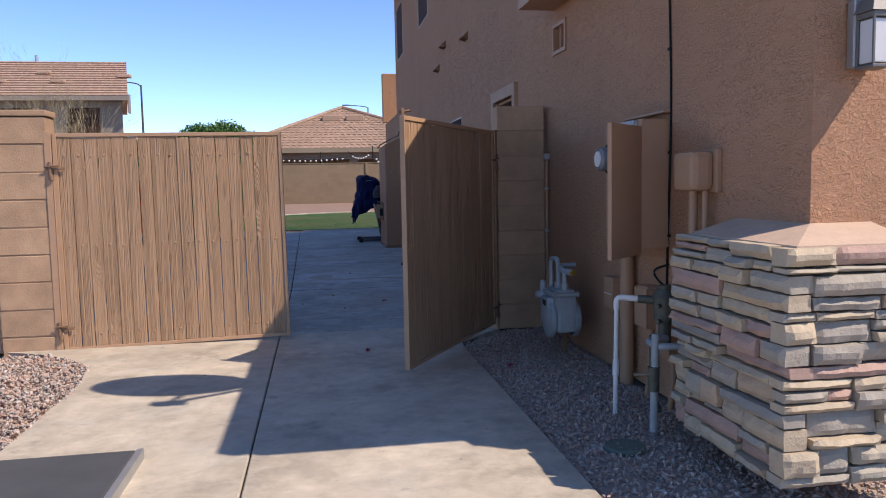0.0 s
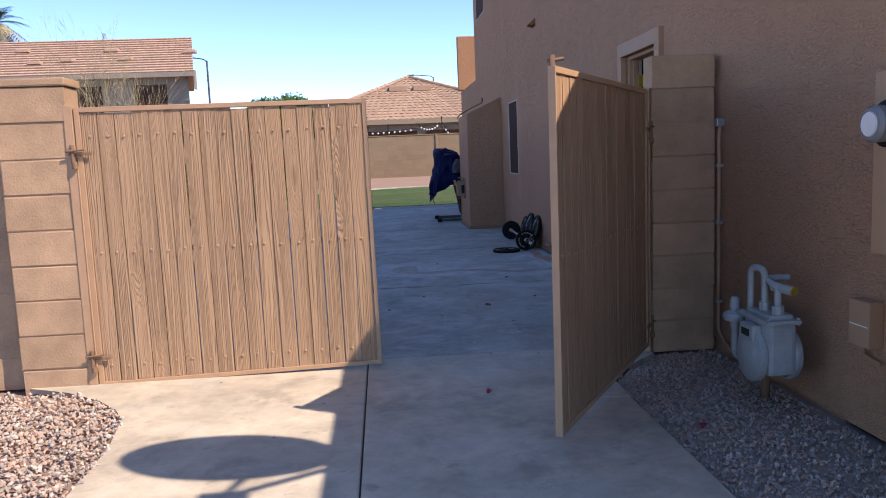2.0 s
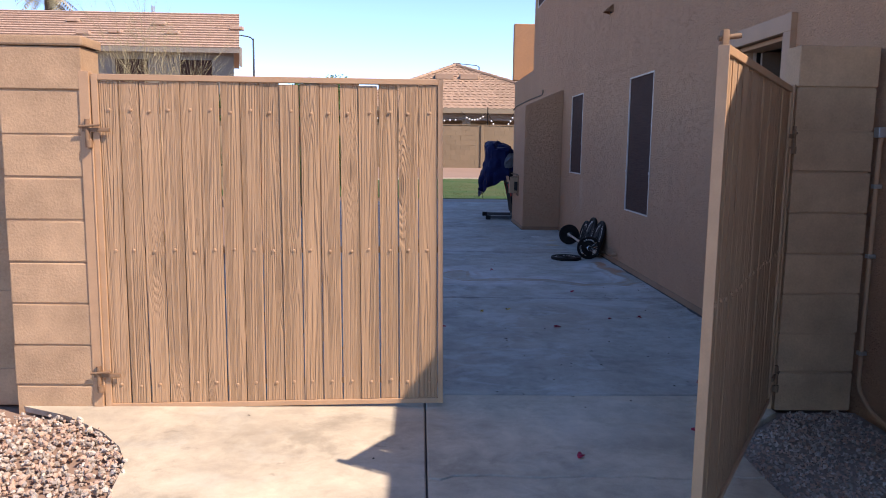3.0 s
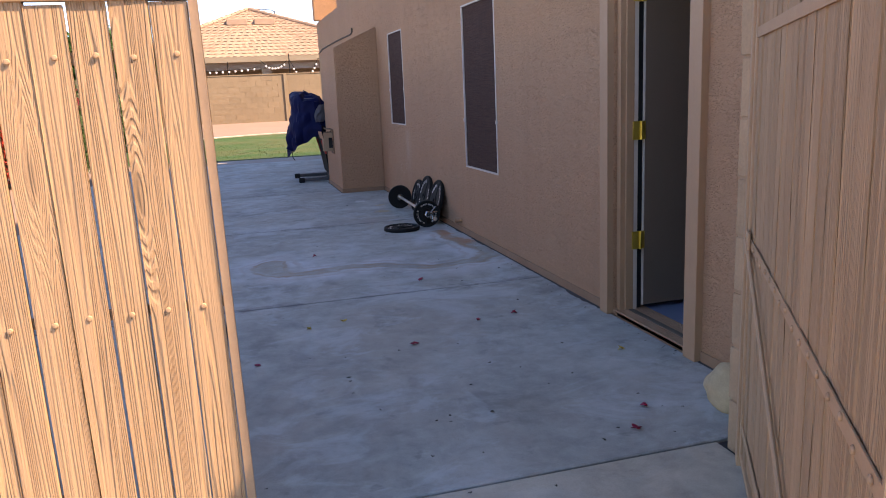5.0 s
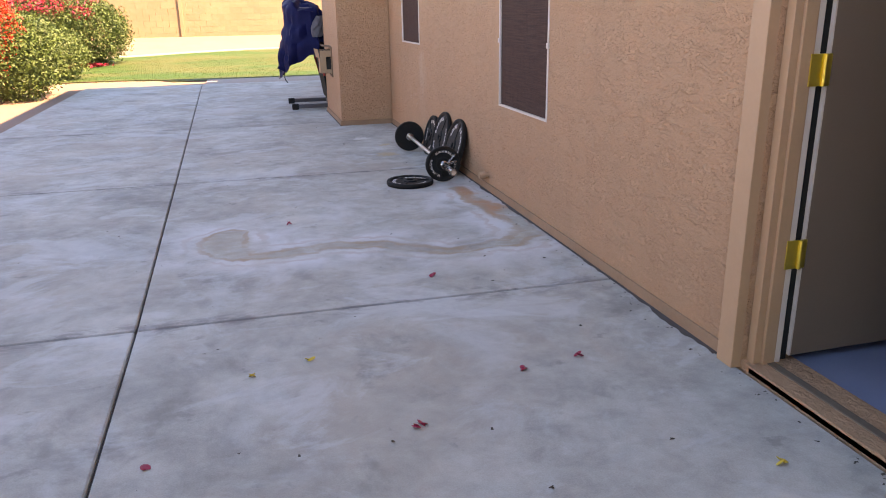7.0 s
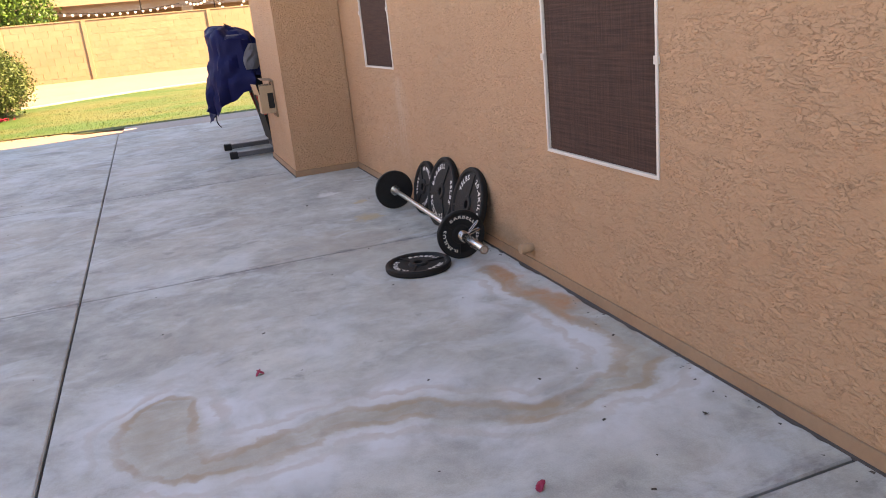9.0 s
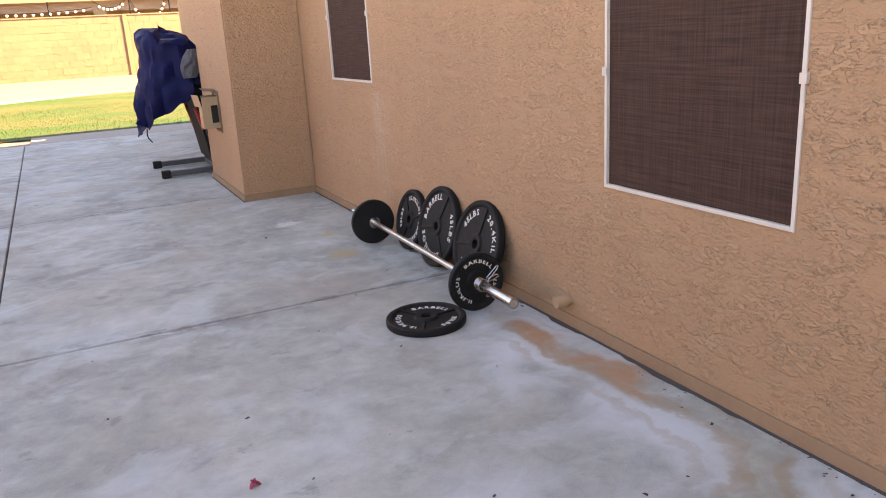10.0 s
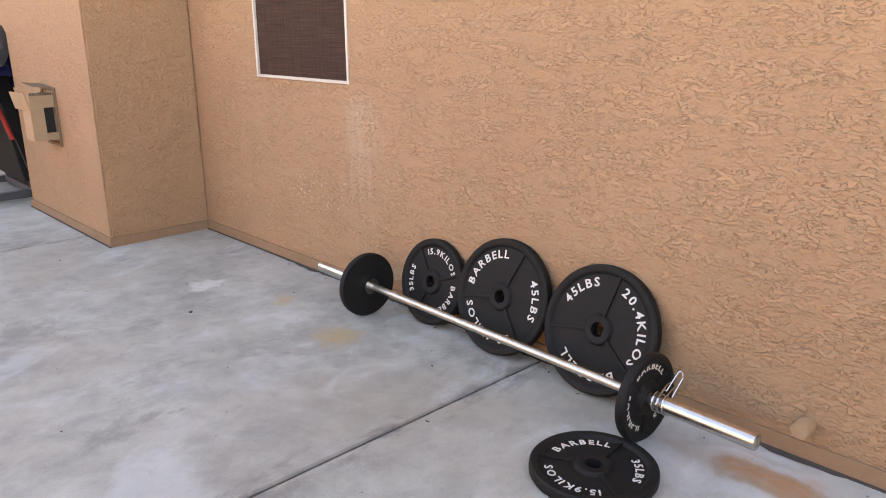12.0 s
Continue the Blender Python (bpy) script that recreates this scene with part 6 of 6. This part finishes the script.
for p, q, sag, c in (((-4.6, 0, 3.05), (1.4, 0, 2.75), 0.25, 22), ((1.4, 0, 3.05), (2.6, 0, 3.0), 0.30, 9), ((2.7, 0, 3.05), (4.0, 0, 3.05), 0.75, 14), ((4.0, 0, 3.05), (6.5, 0, 2.9), 0.2, 9)):
    pts = swag(p, q, sag, c)
    part("cord", pipe(pts, 0.012, 5), M_RUBBER, sl)
    for a in pts[2:-1]:
        bb_ = bmesh.new()
        bmesh.ops.create_icosphere(bb_, subdivisions=1, radius=0.055, matrix=Matrix.Translation(a - Vector((0, 0, 0.07))))
        part("bulb", bb_, M_BULB, sl)
for x in (0.0, 2.7, 4.1):
    part("pole", rod((x, 0, 0.4), (x, 0, 3.3 if x else 3.0), 0.025, seg=6), M_RUBBER, sl)

# two-storey house beyond the gate
h2 = base("house", (0, 0, 0), "two-storey neighbour house with red tile gable roof", "house")
RX, EY2, EZ2, RY2, RZ2 = -10.15, 44.4, 6.3, 49.5, 8.92
part("wall", prism([(-34, EY2 + 0.6), (RX - 0.45, EY2 + 0.6), (RX - 2.9, 55), (-34, 55)], 0, EZ2), M_GREY_STUCCO, h2, "grey-brown stucco wall")
rf = bmesh.new()
vs = [rf.verts.new(p) for p in ((-34, EY2, EZ2), (RX, EY2, EZ2), (RX - 1.14, RY2, RZ2), (-34, RY2, RZ2), (RX - 2.5, 55, EZ2), (-34, 55, EZ2))]
for q in ((0, 1, 2, 3), (3, 2, 4, 5), (1, 4, 2), (0, 3, 5), (0, 5, 4, 1)):
    rf.faces.new([vs[i] for i in q])
roof2 = part("roof", rf, M_TILE, h2, "red clay tile gable roof")
courses([(-34, EY2, EZ2), (RX, EY2, EZ2)], [(-34, RY2, RZ2), (RX - 1.14, RY2, RZ2)], 15, "tiles", M_TILE, roof2, 0.09, 0.92)
for x, t in ((-11.2, 0.5), (-14.5, 0.35), (-15.6, 0.6), (-17.6, 0.35), (-20.5, 0.65), (-19.2, 0.3)):
    y, zz = EY2 + (RY2 - EY2) * t, EZ2 + (RZ2 - EZ2) * t
    part("roof_vent", box(x, x + 0.7, y - 0.25, y + 0.25, zz + 0.02, zz + 0.20, 0.03), M_TILE, roof2, "low tile-coloured roof vent")
part("vent_pipe", rod((-16.3, RY2, RZ2 - 0.1), (-16.3, RY2, RZ2 + 0.35), 0.10, seg=10), M_GREYMETAL, roof2)
part("fascia", box(-34, RX, EY2 - 0.04, EY2 + 0.03, EZ2 - 0.22, EZ2 + 0.02), M_GREY_STUCCO, h2)
part("barge_board", box(RX - 0.02, RX + 0.05, EY2, EY2 + 0.4, EZ2 - 0.9, EZ2 + 0.1), M_GREY_STUCCO, h2)
for x in (-12.6, -16.0, -18.8, -23.0):
    w = part("window", box(x - 0.85, x + 0.85, EY2 + 0.54, EY2 + 0.6, 4.3, 5.75), M_SCREEN, h2, "dark screened window")
    part("window_frame", box(x - 0.95, x + 0.95, EY2 + 0.56, EY2 + 0.59, 4.2, 5.85), M_GREY_STUCCO, w)

# far roof behind the tree
h3 = base("house", (0, 0, 0), "distant house with a red tile roof", "house")
part("wall", box(-16, -5.6, 66, 74, 0, 4.6), M_STUCCO_FAR, h3)
rf = bmesh.new()
vs = [rf.verts.new(p) for p in ((-16.5, 65.5, 4.6), (-5.2, 65.5, 4.6), (-6.2, 70, 6.1), (-15, 70, 6.1), (-5.2, 75, 4.6), (-16.5, 75, 4.6))]
for q in ((0, 1, 2, 3), (3, 2, 4, 5), (1, 4, 2), (0, 3, 5)):
    rf.faces.new([vs[i] for i in q])
part("roof", rf, M_TILE, h3)

# street lamps
for x, y, hgt in ((-11.9, 56.0, 8.4), (5.2, 80.0, 9.3)):
    s = base("street_lamp", (x, y, 0), "thin grey street lamp seen over the roofs", "street lamp", "street lamps")
    part("pole", rod((0, 0, 0), (0, 0, hgt), 0.10, 0.06, 8), M_GREYPAINT, s)
    part("arm", pipe(bend([(0, 0, hgt - 0.1), (-0.2, 0, hgt + 0.1), (-1.2 if x < 0 else -2.0, 0, hgt + 0.25)], 5, 0.2), 0.04, 6), M_GREYPAINT, s)
    part("lamp_head", box(-1.5 if x < 0 else -2.6, -1.0 if x < 0 else -1.9, -0.15, 0.15, hgt + 0.18, hgt + 0.30, 0.03), M_GREYPAINT, s)


# ---- plants ----
LEAF_V = np.array([[0, -1, 0], [0.45, -0.1, 0.12], [0, 1, 0.05], [-0.45, -0.1, 0.12]])
LEAF_F = np.array([[0, 1, 2], [0, 2, 3]])


def clump_points(n, lobes, rng, shell=0.68):
    """Points inside a set of ellipsoid lobes (centre, radii), thicker towards the outside."""
    which = rng.integers(0, len(lobes), n)
    d = rng.normal(size=(n, 3))
    d /= np.linalg.norm(d, axis=1)[:, None]
    r = shell + (1 - shell) * rng.random(n) ** 0.7
    r = r * (1 + 0.10 * rng.normal(size=n))
    c = np.array([l[0] for l in lobes])[which]
    s = np.array([l[1] for l in lobes])[which]
    return c + d * s * r[:, None]


def leaves(name, pts, size, mat, parent, rng, label=""):
    s = size * rng.uniform(0.6, 1.3, (len(pts), 1)) * np.ones((1, 3))
    v, f = scatter(LEAF_V, LEAF_F, pts, turns_of(len(pts), rng), s)
    return tagged(part(name, raw(name, v, f, mat), None, parent, label), kind="stuff")


def stems(parent, spread, hgt, count, r0, rng, mat=M_BARK):
    b = bmesh.new()
    for i in range(count):
        a = rng.uniform(0, 6.28)
        q = Vector((math.cos(a) * spread * rng.uniform(0.3, 1), math.sin(a) * spread * rng.uniform(0.3, 1), hgt * rng.uniform(0.6, 1)))
        p = Vector((math.cos(a) * 0.08, math.sin(a) * 0.08, 0))
        mid = (p + q) / 2 + Vector((rng.uniform(-0.1, 0.1), rng.uniform(-0.1, 0.1), 0.1))
        rod(p, mid, r0, r0 * 0.7, 6, b)
        rod(mid, q, r0 * 0.7, r0 * 0.25, 6, b)
    part("stems", b, mat, parent)


def bush(at, lobes, n, size, label, flower_mat, flower_at, nf, seed, light=0.35):
    rng = np.random.default_rng(seed)
    b = base("flowering_bush", at, label, "bush", "flowering bushes beside the lawn")
    b.matrix_basis = b.matrix_basis @ Matrix.Diagonal((0.88, 0.88, 0.80, 1.0))
    stems(b, 0.5, 1.2, 14, 0.025, rng)
    k = int(n * light)
    leaves("leaf_mass", clump_points(n - k, lobes, rng), size, M_LEAF, b, rng)
    leaves("young_leaf_mass", clump_points(k, lobes, rng, 0.8), size, M_LEAFLIGHT, b, rng)
    leaves("flower_mass", clump_points(nf, flower_at, rng, 0.75), size * 1.05, flower_mat, b, rng, "clusters of papery bright bracts")
    return b


bush((-4.0, 20.7, -0.045), [((0.0, 0, 0.95), (1.15, 1.2, 0.95)), ((0.55, -0.3, 0.7), (0.75, 0.8, 0.72)), ((-0.4, 0.3, 1.3), (0.9, 0.9, 0.85)), ((0.6, 0.5, 0.9), (0.7, 0.7, 0.75))], 30000, 0.036,
     "rounded bougainvillea bush thick with orange-red flowers", M_FLOWERRED, [((0.05, -0.4, 1.40), (0.75, 0.7, 0.6)), ((-0.1, -0.6, 1.0), (0.7, 0.7, 0.75)), ((0.1, 0.0, 1.75), (0.5, 0.5, 0.35)), ((-0.3, -0.9, 0.8), (0.4, 0.35, 0.6))], 8000, 11)
bush((-4.0, 28.0, 0.05), [((0.0, 0, 1.1), (1.45, 1.4, 1.1)), ((0.6, -0.2, 1.0), (1.0, 1.0, 0.95)), ((-0.7, 0.2, 1.5), (1.1, 1.0, 0.95))], 36000, 0.040,
     "large rounded bougainvillea bush with a few magenta flowers", M_FLOWERPINK, [((0.5, -0.75, 1.55), (0.32, 0.3, 0.22)), ((-0.3, -0.8, 1.75), (0.4, 0.35, 0.22)), ((-0.9, -0.6, 1.9), (0.45, 0.4, 0.25)), ((0.1, -0.5, 2.0), (0.9, 0.6, 0.3)), ((0.0, -0.9, 0.05), (1.0, 0.4, 0.06))], 2200, 12)
bush((-3.75, 24.3, -0.03), [((0.0, 0, 0.6), (0.8, 0.8, 0.68)), ((-0.5, 0.3, 0.9), (0.7, 0.7, 0.7))], 16000, 0.036,
     "low green bougainvillea bush between two larger ones", M_FLOWERRED, [((-0.6, 0.2, 1.2), (0.4, 0.4, 0.3))], 140, 13, 0.6)


def tree(at, lobes, trunk, n, size, mat, label, seed, name="tree"):
    rng = np.random.default_rng(seed)
    t = base(name, at, label, "tree")
    b = bmesh.new()
    rod((0, 0, -0.5), (0.05, 0, trunk), 0.14, 0.09, 10, b)
    for c, s in lobes:
        rod((0.05, 0, trunk * 0.85), (c[0], c[1], c[2]), 0.07, 0.02, 7, b)
    part("trunk", b, M_BARK, t)
    leaves("crown", clump_points(n, lobes, rng, 0.45), size, mat, t, rng)
    return t


tree((-4.9, 38.2, 0.5), [((0, 0, 2.6), (1.5, 1.4, 1.2)), ((-1.1, 0.2, 2.5), (1.1, 1.1, 1.0)), ((1.2, 0, 2.4), (1.1, 1.1, 1.0)), ((0.5, 0, 3.2), (1.0, 1.0, 0.7)), ((-0.7, 0, 3.1), (1.0, 0.9, 0.7))], 1.6, 16000, 0.075, M_LEAFTREE, "bright green citrus-like tree behind the block wall", 21)
tree((-9.5, 40.0, 0.3), [((0, 0, 2.4), (1.3, 1.4, 1.2)), ((-1.1, 0.2, 2.2), (1.1, 1.1, 1.0))], 1.6, 7000, 0.075, M_LEAF, "dark green tree behind the block wall", 22)


def twig_tree(at, hgt, spread, count, seed, label):
    """A dry shrub of fine forking twigs."""
    rng = random.Random(seed)
    t = base("dry_shrub", at, label, "shrub")
    verts, faces = [], []

    def limb(p, d, length, r, depth):
        q = p + d * length
        side = d.cross(Vector((rng.uniform(-1, 1), rng.uniform(-1, 1), rng.uniform(-1, 1)))).normalized()
        oth = side.cross(d)
        o = len(verts)
        for c, k in ((p, r), (q, r * 0.6)):
            for a in (0, 2.09, 4.19):
                verts.append(c + k * (math.cos(a) * side + math.sin(a) * oth))
        for i in range(3):
            faces.append((o + i, o + (i + 1) % 3, o + 3 + (i + 1) % 3, o + 3 + i))
        if depth:
            for _ in range(rng.choice((2, 3, 3))):
                nd = (d + Vector((rng.uniform(-1, 1), rng.uniform(-1, 1), rng.uniform(-0.4, 0.7))) * spread).normalized()
                limb(q, nd, length * rng.uniform(0.55, 0.8), r * 0.6, depth - 1)

    for i in range(count):
        a = 6.28 * i / count
        limb(Vector((0, 0, 0)), Vector((math.cos(a) * 0.35, math.sin(a) * 0.35, 1)).normalized(), hgt * 0.36, 0.014, 6)
    tagged(part("twig_mass", raw("twig_mass", verts, faces, M_DRYTWIG), None, t), kind="stuff")
    return t


twig_tree((-4.05, 13.6, -0.045), 2.75, 0.42, 7, 4, "straw-coloured bare shrub standing behind the gate")
twig_tree((-2.6, 60.0, 0.0), 5.6, 0.6, 4, 9, "bare grey tree far behind the roofs")

# palm far off
pm = base("palm_tree", (-27.5, 60.0, 0), "tall palm seen above the neighbour's roof", "tree")
part("trunk", rod((0, 0, 0), (0.2, 0, 12.0), 0.28, 0.2, 10), M_BARK, pm)
fr_rng = random.Random(3)
for i in range(64):
    a, el = fr_rng.uniform(0, 6.28), fr_rng.uniform(-0.7, 1.1)
    pts, L = [], fr_rng.uniform(1.7, 2.5)
    for k in range(8):
        s = k / 7
        pts.append(Vector((0.2 + math.cos(a) * math.cos(el) * L * s, math.sin(a) * math.cos(el) * L * s, 12.0 + math.sin(el) * L * s - 0.9 * s * s)))
    fb = bmesh.new()
    for k in range(7):
        d = (pts[k + 1] - pts[k]).normalized()
        w = d.cross(Vector((0, 0, 1))).normalized() * 0.46 * math.sin(math.pi * (k + 1) / 8.5)
        for s in (-1, 1):
            for j in range(2):
                p = pts[k].lerp(pts[k + 1], j / 2)
                q = pts[k].lerp(pts[k + 1], j / 2 + 0.35)
                fb.faces.new([fb.verts.new(x) for x in (p, q, q + s * w + d * 0.2 - Vector((0, 0, 0.08)))])
    part("frond", fb, M_LEAF if el > 0 else M_DRYTWIG, pm)

# weeds at the foot of the stone
wd = base("weed", (1.82, 3.03, -0.03), "small green weed at the foot of the stone corner", "weed")
leaves("leaf_mass", clump_points(420, [((0, 0, 0.05), (0.13, 0.10, 0.09))], np.random.default_rng(4), 0.2), 0.018, M_LEAFTREE, wd, np.random.default_rng(4))
